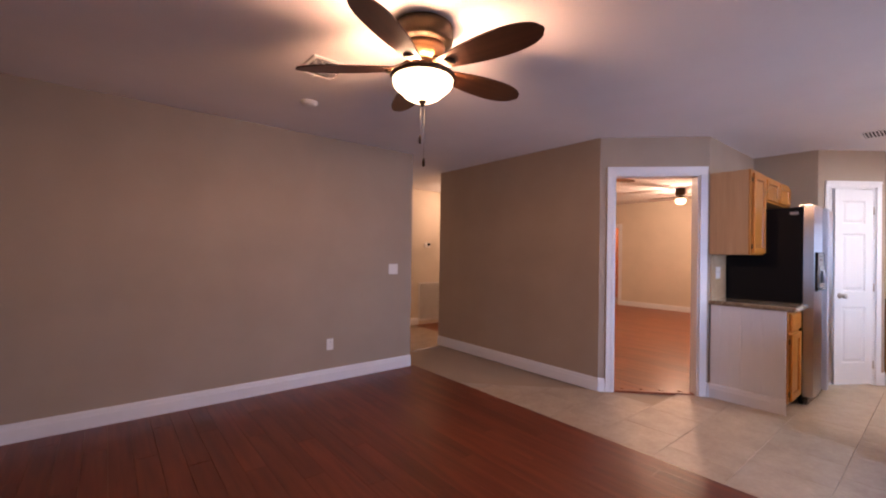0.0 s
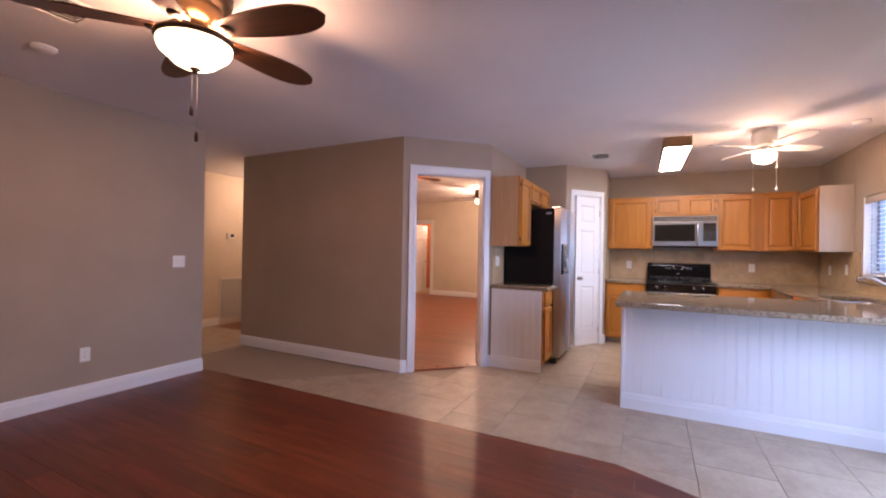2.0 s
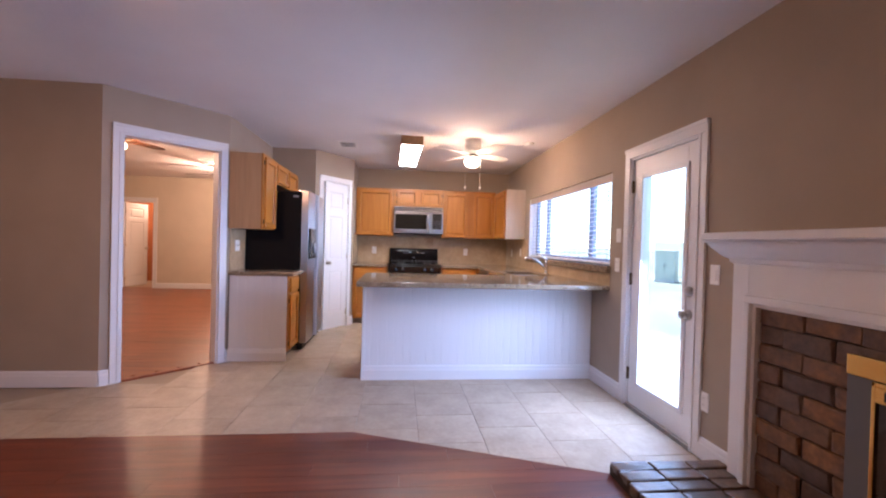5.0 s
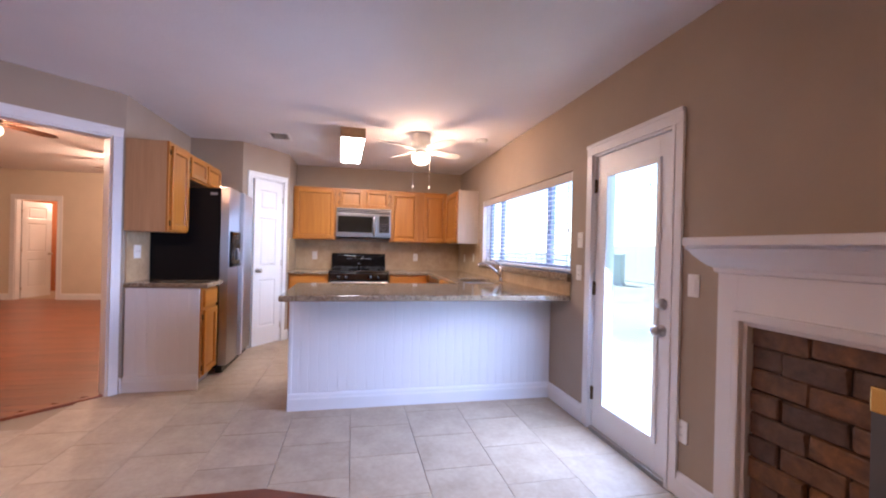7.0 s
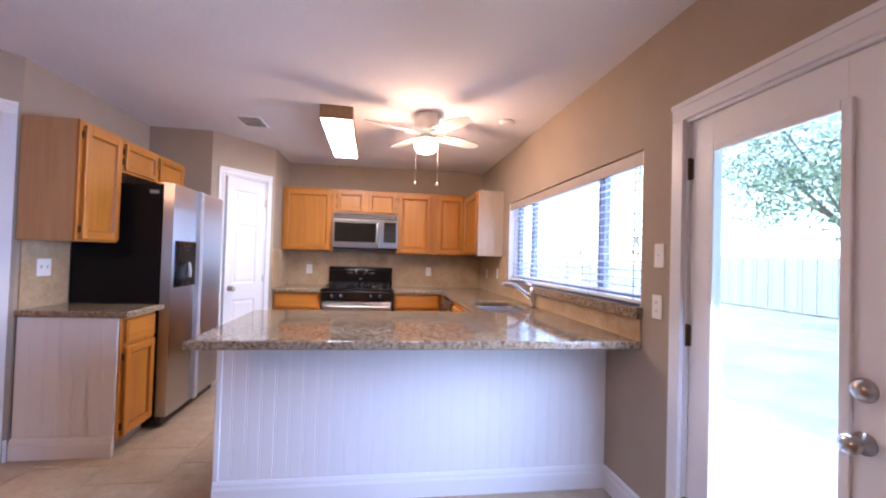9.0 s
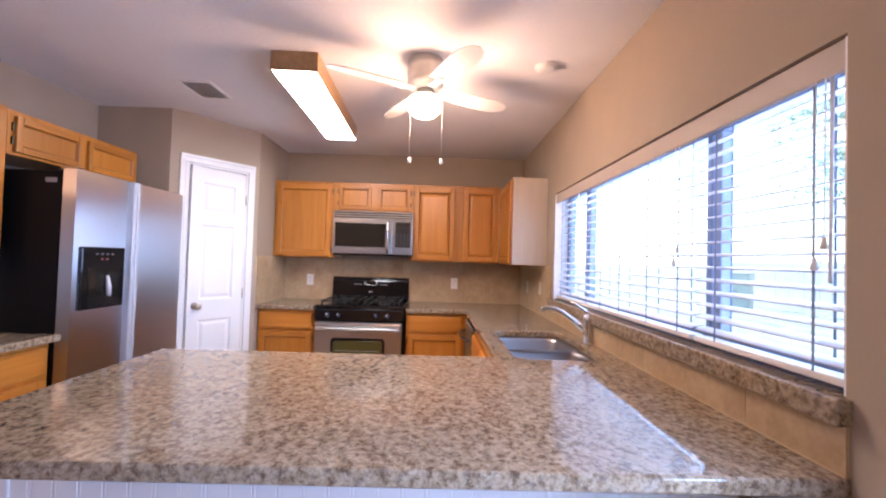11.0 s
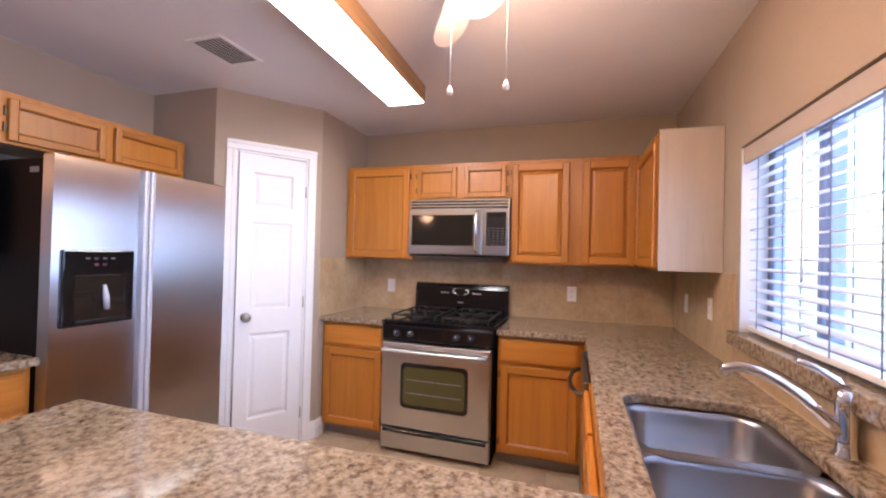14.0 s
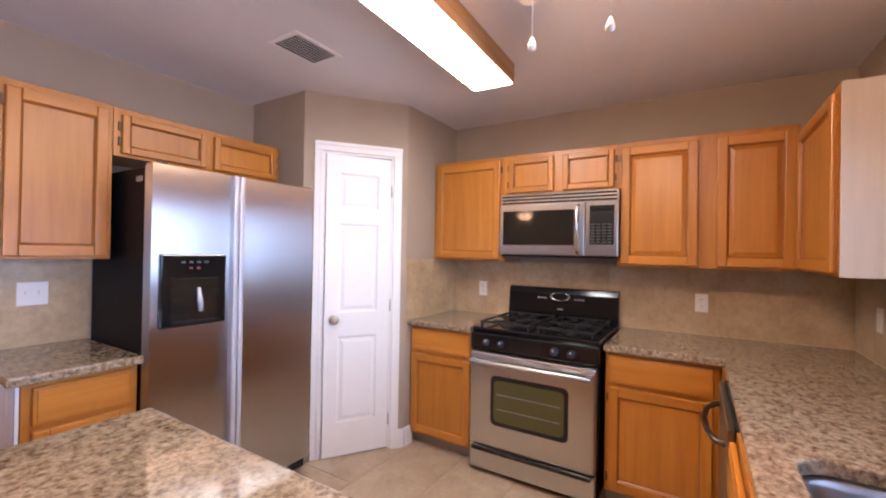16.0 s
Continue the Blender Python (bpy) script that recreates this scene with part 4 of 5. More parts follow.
    for x0 in (0.04, w / 2 + 0.02):
        bm = bmesh.new()
        x1 = x0 + w / 2 - 0.06
        z = 0.940
        for y in (0.03, 0.285, 0.55):
            box(bm, x0, x1, y - 0.006, y + 0.006, z, z + 0.012, 0.002)
        for x in (x0 + 0.006, x1 - 0.006):
            box(bm, x - 0.006, x + 0.006, 0.03, 0.55, z, z + 0.0115, 0.002)
        xm = (x0 + x1) / 2
        for yc in (0.14, 0.43):
            for a in range(4):
                c, s = math.cos(a * math.pi / 2 + math.pi / 4), math.sin(a * math.pi / 2 + math.pi / 4)
                tube(bm, ((xm + c * 0.03, yc + s * 0.03, z + 0.006), (xm + c * 0.125, yc + s * 0.105, z + 0.008)), 0.006, 6)
        for x in (x0 + 0.01, x1 - 0.01):
            for y in (0.035, 0.545):
                box(bm, x - 0.006, x + 0.006, y - 0.006, y + 0.006, 0.914, z)
        part("grate", bm, IRON, t, "black cast iron grate")
    for x in (0.03, w - 0.03):
        part("foot", B(x - 0.02, x + 0.02, 0.04, 0.08, 0.0, 0.031), BLACKPLASTIC, t)
        part("foot", B(x - 0.02, x + 0.02, 0.56, 0.60, 0.0, 0.031), BLACKPLASTIC, t)


gas_range()


def microwave():
    w, z0, z1 = 0.772, 1.378, 1.797
    t = thing("microwave", at_back(6.665, 0.125), "stainless over-the-range microwave with a black window", "microwave")
    part("body", B(0, w, 0.02, 0.38, z0, z1), BLACKSIDE, t)
    part("vent_grille", B(0, w, -0.004, 0.019, z1 - 0.075, z1, bevel=0.004), STEELMW, t)
    for i in range(3):
        part("vent_slot", B(0.012, w - 0.012, -0.006, -0.003, z1 - 0.068 + i * 0.022, z1 - 0.056 + i * 0.022), BLACKPLASTIC, t)
    d = part("door", B(0, 0.575, -0.022, 0.019, z0 + 0.004, z1 - 0.079, bevel=0.006), STEELMW, t)
    part("window", B(0.025, 0.510, -0.0245, -0.0215, z0 + 0.070, z1 - 0.118, bevel=0.001), DARKGLASS, d)
    part("logo_bar", B(0.23, 0.31, -0.0235, -0.0215, z0 + 0.040, z0 + 0.050), GREYPRINT, d)
    part("handle", tube(bmesh.new(), ((0.535, -0.020, z1 - 0.095), (0.535, -0.050, z1 - 0.115), (0.535, -0.058, z1 - 0.20), (0.535, -0.050, z0 + 0.04), (0.535, -0.020, z0 + 0.022)), 0.012, 12), STEELRIM, d, "bowed steel handle")
    c = part("control_panel", B(0.579, w, -0.021, 0.019, z0 + 0.004, z1 - 0.079, bevel=0.006), STEELMW, t)
    part("keypad", B(0.605, w - 0.022, -0.0235, -0.0205, z0 + 0.075, z1 - 0.100, bevel=0.001), BLACKPLASTIC, c)
    part("display", B(0.620, w - 0.037, -0.0248, -0.0230, z1 - 0.135, z1 - 0.112), DARKGLASS, c)
    me = mesh_of("key", B(0, 0.022, -0.0246, -0.0232, 0, 0.008), KEYGREY)
    for i in range(4):
        for j in range(7):
            piece("key", me, c, pose(0.614 + i * 0.0335, 0, z0 + 0.086 + j * 0.0185))
    part("underside", B(0.01, w - 0.01, 0.0, 0.36, z0 - 0.012, z0 - 0.0005), BLACKPLASTIC, t)


microwave()

# ---- refrigerator ----
def refrigerator():
    w, h = 0.915, 1.775
    t = thing("refrigerator", pose(4.868, 1.045, 0), "side-by-side refrigerator with steel doors and black sides", "refrigerator")
    part("body", B(0.004, w - 0.004, 0.075, 0.655, 0.05, h - 0.01, bevel=0.004), BLACKSIDE, t, "black textured steel body")
    for x0, x1, nm in ((0.0, 0.372, "freezer_door"), (0.420, w, "fridge_door")):
        bm = bmesh.new()
        # gently bowed front
        n, ring = 9, []
        for z in (0.085, h):
            ring.append([bm.verts.new((x0 + (x1 - x0) * i / (n - 1), -0.004 - 0.010 * math.sin(math.pi * (0.08 + 0.84 * i / (n - 1))), z)) for i in range(n)] + [bm.verts.new((x1, 0.065, z)), bm.verts.new((x0, 0.065, z))])
        m_ = len(ring[0])
        for i in range(m_):
            f = bm.faces.new((ring[0][i], ring[0][(i + 1) % m_], ring[1][(i + 1) % m_], ring[1][i]))
            f.smooth = i < n - 1
        bm.faces.new(ring[0][::-1])
        bm.faces.new(ring[1])
        for e in bm.edges:
            e.smooth = all(f.smooth for f in e.link_faces)
        part(nm, bm, STEELFRIDGE, t, "brushed steel door")
    part("handle", B(0.366, 0.3935, -0.048, 0.0, 0.09, h - 0.002, bevel=0.008), HANDLEPALE, t, "full-height pale steel handle")
    part("handle", B(0.3985, 0.426, -0.048, 0.0, 0.09, h - 0.002, bevel=0.008), HANDLEPALE, t, "full-height pale steel handle")
    part("seam", B(0.3725, 0.4195, 0.02, 0.065, 0.09, h - 0.01), SEAM, t)
    d = part("dispenser", B(0.030, 0.338, -0.030, 0.0, 1.015, 1.362, bevel=0.008), BLACK, t, "black ice and water dispenser")
    bm = bmesh.new()
    box(bm, 0.075, 0.293, -0.0335, -0.0295, 1.045, 1.245, 0.002)
    part("cavity", bm, DARKGLASS, d)
    part("paddle", tube(bmesh.new(), ((0.195, -0.040, 1.20), (0.20, -0.046, 1.14), (0.207, -0.042, 1.085)), [0.008, 0.014, 0.012], 12), HANDLEPALE, d)
    part("shelf", B(0.075, 0.293, -0.050, -0.030, 1.030, 1.045, bevel=0.003), BLACKPLASTIC, d)
    me = mesh_of("button", B(0, 0.018, -0.033, -0.0295, 0, 0.010), KEYGREY)
    for i in range(4):
        piece("button", me, d, pose(0.118 + i * 0.036, 0, 1.318))
        if i in (1, 2):
            part("button", B(0.118 + i * 0.036, 0.134 + i * 0.036, -0.033, -0.0295, 1.288, 1.300), REDPRINT, d)
    part("sticker", B(0.0025, 0.0045, 0.10, 0.16, 1.70, 1.725), GREYPRINT, t, "small pale maker's sticker")
    for x in (0.02, w - 0.06):
        part("hinge_cover", B(x, x + 0.05, 0.01, 0.10, h - 0.008, h + 0.014, bevel=0.005), STEELRIM, t)
    part("kick_grille", B(0.01, w - 0.01, 0.03, 0.06, 0.012, 0.078), BLACKPLASTIC, t)
    for x in (0.05, w - 0.08):
        for y in (0.06, 0.58):
            part("foot", B(x, x + 0.03, y, y + 0.04, 0.0, 0.051), BLACKPLASTIC, t)


refrigerator()

# ---- pantry door ----
def six_panel_door(name, m, w, h, label, knob_side):
    """A moulded slab, local x from 0 to w, room face at y = 0."""
    t = thing(name, m, label, "door", kind="structure")
    bm = B(0, w, 0.010, 0.035, 0, h)
    slab = part("slab", bm, TRIM, t)
    st = 0.105 * w / 0.6 + 0.01
    rows = ((0.22, 0.80), (0.96, 1.56), (1.66, h - 0.12))
    for x0, x1 in ((0, st), (w - st, w)):
        part("stile", B(x0, x1, 0.0, 0.0105, 0, h), TRIM, slab)
    rails = (0, rows[0][0], rows[0][1], rows[1][0], rows[1][1], rows[2][0], rows[2][1], h)
    for z0, z1 in zip(rails[::2], rails[1::2]):
        part("rail", B(st, w - st, 0.0, 0.0105, z0, z1), TRIM, slab)
    for z0, z1 in rows:
        bm = bmesh.new()
        lv = []
        for inset, y in ((0.0, 0.0), (0.012, 0.0085), (0.022, 0.0085), (0.042, 0.0025)):
            lv.append([bm.verts.new((x, y, z)) for x, z in ((st + inset, z0 + inset), (w - st - inset, z0 + inset), (w - st - inset, z1 - inset), (st + inset, z1 - inset))])
        for a, b in zip(lv, lv[1:]):
            for i in range(4):
                bm.faces.new((a[i], a[(i + 1) % 4], b[(i + 1) % 4], b[i]))
        bm.faces.new(lv[-1])
        part("panel", bm, TRIM, slab)
    kx = 0.06 if knob_side == 0 else w - 0.06
    part("door_knob", lathe(bmesh.new(), ((0, 0), (0.030, 0), (0.030, 0.006), (0.012, 0.010), (0.011, 0.030), (0.023, 0.038), (0.027, 0.050), (0.024, 0.060), (0, 0.066)), 24, pose(kx, 0, 0.915, 90)), NICKEL, t, "satin nickel knob")
    hx = w + 0.004 if knob_side == 0 else -0.004
    for z in (0.2, 1.0, 1.8):
        part("hinge", lathe(bmesh.new(), ((0, -0.04), (0.006, -0.04), (0.006, 0.04), (0, 0.04)), 8, pose(hx, -0.004, z)), NICKEL, t)
    return t


HP = M_PANTRY @ pose(0.589, 0.002, 0.012) @ pose(0, 0, 0, 0, 0, 5.0) @ pose(-0.447, 0, 0)
six_panel_door("pantry_door", HP, 0.447, 2.02, "white moulded panel pantry door slightly ajar", 0)
six_panel_door("bedroom_door", pose(10.74, 6.545, 0.01, 0, 0, -8), 0.70, 2.02, "white panel door standing open into the bathroom", 1)

# ---- fireplace ----
def fireplace():
    # centred at x = 1.15 on the patio wall, facing +y
    t = thing("fireplace", pose(0, YR, 0), "brick fireplace with a white painted mantel surround", "fireplace")
    cx, outer, inner, top = 1.15, 1.005, 0.85, 0.955
    for s in (-1, 1):
        a, b = sorted((cx + s * outer, cx + s * (inner + 0.055)))
        part("pilaster", B(a, b, 0.0, 0.055, 0.06, 1.20, bevel=0.004), TRIM, t)
        a, b = sorted((cx + s * (inner + 0.055), cx + s * (inner + 0.018)))
        part("inner_trim", B(a, b, 0.0, 0.085, 0.06, top + 0.040, bevel=0.006), TRIM, t)
        a, b = sorted((cx + s * (inner + 0.018), cx + s * inner))
        part("inner_bead", B(a, b, 0.0, 0.065, 0.06, top + 0.0, bevel=0.004), TRIM, t)
    part("frieze", B(cx - inner - 0.055, cx + inner + 0.055, 0.0, 0.055, top + 0.055, 1.20), TRIM, t)
    part("inner_trim", B(cx - inner - 0.055, cx + inner + 0.055, 0.0, 0.087, top + 0.018, top + 0.056, bevel=0.006), TRIM, t)
    part("inner_bead", B(cx - inner - 0.018, cx + inner + 0.018, 0.0, 0.066, top - 0.001, top + 0.019, bevel=0.004), TRIM, t)
    # stepped crown under the shelf
    bm = bmesh.new()
    prof = ((0.055, 1.165), (0.066, 1.172), (0.070, 1.190), (0.085, 1.198), (0.105, 1.218), (0.128, 1.246), (0.140, 1.266), (0.150, 1.272), (0.150, 1.284))
    lo, hi = [], []
    for y, z in prof:
        lo.append(bm.verts.new((cx - outer - (y - 0.055), y, z)))
        hi.append(bm.verts.new((cx + outer + (y - 0.055), y, z)))
    wl = [bm.verts.new((v.co.x, 0.0, v.co.z)) for v in lo]
    wr = [bm.verts.new((v.co.x, 0.0, v.co.z)) for v in hi]
    for i in range(len(prof) - 1):
        bm.faces.new((lo[i], hi[i], hi[i + 1], lo[i + 1]))
        bm.faces.new((wl[i], lo[i], lo[i + 1], wl[i + 1]))
        bm.faces.new((hi[i], wr[i], wr[i + 1], hi[i + 1]))
    part("crown_moulding", bm, TRIM, t)
    part("mantel_shelf", B(cx - outer - 0.065, cx + outer + 0.065, 0.0, 0.195, 1.284, 1.322, bevel=0.006), TRIM, t)
    # brick face with staggered courses round the firebox
    part("mortar_bed", B(cx - inner, cx - 0.42, 0.0, 0.030, 0.06, top), MORTAR, t)
    part("mortar_bed", B(cx + 0.42, cx + inner, 0.0, 0.030, 0.06, top), MORTAR, t)
    part("mortar_bed", B(cx - 0.42, cx + 0.42, 0.0, 0.030, 0.80, top), MORTAR, t)
    rng = random.Random(4)
    course, L = 0.0905, 0.228
    shapes = {}
    for r in range(10):
        z = 0.062 + r * course
        x = cx + inner - (0.0 if r % 2 else -0.10)
        while x > cx - inner:
            x1, x0 = min(x, cx + inner) - 0.003, max(x - L, cx - inner) + 0.003
            spans = [(x0, x1)]
            if z < 0.78:
                spans = [(max(x0, cx + 0.42), x1), (x0, min(x1, cx - 0.42))]
            for s0, s1 in spans:
                if s1 - s0 > 0.02 and z + course < top + 0.02:
                    key = (round(s1 - s0, 3), rng.randrange(3))
                    if key not in shapes:
                        bm = B(0, s1 - s0, 0.020, 0.045, 0.002, course - 0.003, bevel=0.010)
                        for v in bm.verts:
                            v.co += Vector((rng.uniform(-1, 1) * 0.004, rng.uniform(-1, 1) * 0.0035, rng.uniform(-1, 1) * 0.004))
                        shapes[key] = mesh_of("brick", bm, BRICK)
                    piece("brick", shapes[key], t, pose(s0, rng.uniform(-0.006, 0.007), z, 0, rng.uniform(-0.7, 0.7), 0))
            x -= L
    # firebox and its brass-framed doors
    part("firebox", B(cx - 0.40, cx + 0.40, -0.50, -0.48, 0.07, 0.80), SOOT, t)
    for x0 in (cx - 0.40, cx + 0.38):
        part("firebox_side", B(x0, x0 + 0.02, -0.48, 0.0, 0.07, 0.80), SOOT, t)
    part("firebox_top", B(cx - 0.40, cx + 0.40, -0.48, 0.0, 0.78, 0.80), SOOT, t)
    part("firebox_floor", B(cx - 0.40, cx + 0.40, -0.48, 0.0, 0.05, 0.07), SOOT, t)
    s = part("screen_frame", B(cx - 0.43, cx + 0.43, 0.044, 0.066, 0.765, 0.845, bevel=0.004), BRASS, t, "polished brass top frame of the fire screen")
    for x0 in (cx - 0.43, cx + 0.345):
        part("screen_upright", B(x0, x0 + 0.085, 0.044, 0.060, 0.06, 0.766, bevel=0.003), SCREENGREY, t, "grey metal frame upright")
    for x0, x1 in ((cx - 0.345, cx - 0.003), (cx + 0.003, cx + 0.345)):
        g = part("screen_door", B(x0, x1, 0.046, 0.052, 0.075, 0.760), DARKGLASS, t, "smoked glass door")
        part("door_trim", B(x0, x0 + 0.014, 0.0515, 0.062, 0.075, 0.760, bevel=0.002), BRASS, g)
        part("door_trim", B(x1 - 0.014, x1, 0.0515, 0.062, 0.075, 0.760, bevel=0.002), BRASS, g)
        part("door_trim", B(x0, x1, 0.0515, 0.062, 0.745, 0.761, bevel=0.002), BRASS, g)
    part("damper_vents", B(cx + 0.05, cx + 0.33, 0.060, 0.064, 0.69, 0.745), BRASS, t)
    for i in range(9):
        part("vent_slot", B(cx + 0.075 + i * 0.027, cx + 0.085 + i * 0.027, 0.0635, 0.0655, 0.70, 0.735), SOOT, t)


fireplace()


def hearth():
    t = thing("hearth", pose(0, 0, 0), "low brown brick hearth with dark mortar joints", "hearth")
    x0, x1, y0, y1 = 0.03, 2.275, YR + 0.001, -1.145
    part("mortar_bed", B(x0 + 0.004, x1 - 0.004, y0, y1 - 0.004, 0.0, 0.050), MORTAR, t)
    rng = random.Random(9)
    bw, n = 0.0935, 24
    shapes = []
    for k in range(4):
        bm = B(0.004, bw - 0.005, 0.0, 0.205, 0.0, 0.066, bevel=0.009)
        for v in bm.verts:
            v.co += Vector((rng.uniform(-1, 1), rng.uniform(-1, 1), rng.uniform(-1, 1))) * 0.003
        shapes.append(mesh_of("brick", bm, HEARTHBRICK))
    for i in range(n):
        for j in range(3):
            piece("brick", shapes[rng.randrange(4)], t, pose(x1 - (i + 1) * bw, y0 + 0.006 + j * 0.2145, rng.uniform(0.0, 0.004), 0, 0, rng.uniform(-0.8, 0.8)))


hearth()

# ---- ceiling fans ----
def fan_blade(length, w0, w1, thick=0.007):
    """A rounded leaf-like blade along +x."""
    bm = bmesh.new()
    n, up = 26, []
    for i in range(n + 1):
        u = i / n
        w = (w0 + (w1 - w0) * math.sin(min(1.0, u / 0.62) * math.pi / 2)) if u < 0.62 else w1 * math.sqrt(max(0.0, 1 - ((u - 0.62) / 0.38) ** 2.3))
        up.append((length * u, max(w, 0.004)))
    top, bot = [], []
    for z, store in ((thick / 2, top), (-thick / 2, bot)):
        store += [bm.verts.new((x, w, z)) for x, w in up] + [bm.verts.new((x, -w, z)) for x, w in reversed(up)]
    bm.faces.new(top)
    bm.faces.new(bot[::-1])
    for i in range(len(top)):
        j = (i + 1) % len(top)
        bm.faces.new((top[i], bot[i], bot[j], top[j]))
    return bm


def living_fan():
    z0 = CEILING
    t = thing("ceiling_fan", pose(1.278, 1.955, 0), "bronze ceiling fan with five dark wood blades and a lit bowl", "ceiling fan")
    part("canopy", lathe(bmesh.new(), ((0, z0), (0.135, z0), (0.148, z0 - 0.012), (0.142, z0 - 0.022), (0.150, z0 - 0.034), (0.143, z0 - 0.046), (0.150, z0 - 0.058), (0.142, z0 - 0.070), (0.146, z0 - 0.082), (0.132, z0 - 0.094), (0.112, z0 - 0.104), (0, z0 - 0.104)), 48), RUSTIC, t, "ribbed dark bronze motor housing")
    part("motor", lathe(bmesh.new(), ((0, 2.340), (0.108, 2.337), (0.104, 2.300), (0.085, 2.272), (0.062, 2.262), (0, 2.262)), 40), COPPER, t, "burnished copper lower motor")
    part("switch_housing", lathe(bmesh.new(), ((0, 2.265), (0.055, 2.262), (0.060, 2.240), (0.055, 2.228), (0, 2.228)), 32), RUSTIC, t)
    part("bowl_rim", lathe(bmesh.new(), ((0.146, 2.196), (0.158, 2.194), (0.163, 2.183), (0.158, 2.172), (0.148, 2.170)), 48), RUSTIC, t)
    for k in range(3):
        a = k * 2 * math.pi / 3 + 0.4
        tube_bm = tube(bmesh.new(), ((0.05 * math.cos(a), 0.05 * math.sin(a), 2.235), (0.150 * math.cos(a), 0.150 * math.sin(a), 2.188)), 0.004, 6)
        part("bowl_arm", tube_bm, RUSTIC, t)
    g = part("glass_bowl", lathe(bmesh.new(), ((0.148, 2.180), (0.151, 2.166), (0.149, 2.148), (0.140, 2.131), (0.122, 2.115), (0.103, 2.099), (0.088, 2.084), (0.064, 2.071), (0.020, 2.064), (0, 2.063)), 48), BOWL, t, "lit frosted bell-shaped glass bowl")
    g.visible_shadow = False
    part("finial", lathe(bmesh.new(), ((0, 2.071), (0.020, 2.067), (0.022, 2.059), (0.010, 2.052), (0.012, 2.043), (0, 2.035)), 20), RUSTIC, t)
    blade = fan_blade(0.525, 0.042, 0.083)
    me = mesh_of("blade", blade, BLADEWOOD)
    iron = bmesh.new()
    tube(iron, ((0.055, 0, 2.278), (0.10, 0, 2.248), (0.15, 0, 2.230)), [0.013, 0.012, 0.010], 8)
    lathe(iron, ((0, 0.006), (0.028, 0.006), (0.030, 0), (0.028, -0.010), (0, -0.012)), 20, pose(0.165, 0, 2.223))
    iron_me = mesh_of("blade_iron", iron, RUSTIC)
    for k in range(5):
        a = -5 + 72 * k
        piece("blade", me, t, pose(0, 0, 0, 0, 0, a) @ pose(0.122, 0, 2.226, -12))
        piece("blade_iron", iron_me, t, pose(0, 0, 0, 0, 0, a))
    for dx, z1 in ((0.012, 1.775), (-0.012, 1.885)):
        bm = tube(bmesh.new(), ((dx, 0, 2.03), (dx, 0, z1)), 0.0014, 6)
        c = part("pull_chain", bm, NICKEL, t)
        part("fob", lathe(bmesh.new(), ((0, 0.022), (0.005, 0.020), (0.008, 0.0), (0.007, -0.02), (0, -0.024)), 12, pose(dx, 0, z1 - 0.015)), RUSTIC, c, "dark wooden fob")


living_fan()


def hugger_fan(m, zc, white, blades, first, radius, label):
    body, glass = (FANWHITE, GLOBE) if white else (RUSTIC, BOWL)
    t = thing("ceiling_fan", m, label, "ceiling fan")
    part("canopy", lathe(bmesh.new(), ((0, zc), (0.092, zc), (0.096, zc - 0.018), (0.090, zc - 0.030), (0.098, zc - 0.045), (0.100, zc - 0.085), (0.094, zc - 0.110), (0.100, zc - 0.130), (0.078, zc - 0.155), (0.055, zc - 0.165), (0, zc - 0.165)), 40), body, t)
    part("fitter", lathe(bmesh.new(), ((0, zc - 0.164), (0.045, zc - 0.166), (0.050, zc - 0.185), (0.072, zc - 0.198), (0.072, zc - 0.206), (0, zc - 0.206)), 32), body, t)
    g = part("glass_globe", lathe(bmesh.new(), ((0.070, zc - 0.204), (0.088, zc - 0.216), (0.096, zc - 0.245), (0.088, zc - 0.280), (0.060, zc - 0.308), (0.02, zc - 0.321), (0, zc - 0.322)), 36), glass, t, "lit frosted glass globe")
    g.visible_shadow = False
    me = mesh_of("blade", fan_blade(radius - 0.15, 0.048, 0.062, 0.006), FANWHITE if white else BLADEWOOD)
    bi = bmesh.new()
    box(bi, 0.07, 0.19, -0.022, 0.022, zc - 0.172, zc - 0.166, 0.002)
    bim = mesh_of("blade_iron", bi, body)
    for k in range(blades):
        a = first + 360 / blades * k
        piece("blade", me, t, pose(0, 0, 0, 0, 0, a) @ pose(0.15, 0, zc - 0.162, -12))
        piece("blade_iron", bim, t, pose(0, 0, 0, 0, 0, a))
    return t


t = hugger_fan(pose(4.90, -0.795, 0), CEILING, True, 4, 28, 0.54, "white ceiling fan with four blades and a lit globe")
for dy, z1 in ((0.078, 1.905), (-0.098, 1.905)):
    c = part("pull_chain", tube(bmesh.new(), ((0.02, dy, 2.255), (0.02, dy, z1)), 0.0016, 6), FANWHITE, t)
    part("fob", lathe(bmesh.new(), ((0, 0.016), (0.004, 0.014), (0.010, -0.004), (0.009, -0.014), (0, -0.018)), 14, pose(0.02, dy, z1 - 0.012)), FANWHITE, c, "white drop-shaped pull")
hugger_fan(pose(8.85, 3.66, 0), 2.65, False, 5, 20, 0.62, "dark bedroom ceiling fan with a lit glass bowl")
hugger_fan(pose(5.95, 3.70, 0), 2.65, False, 5, -22, 0.66, "dark bedroom ceiling fan near the doorway")

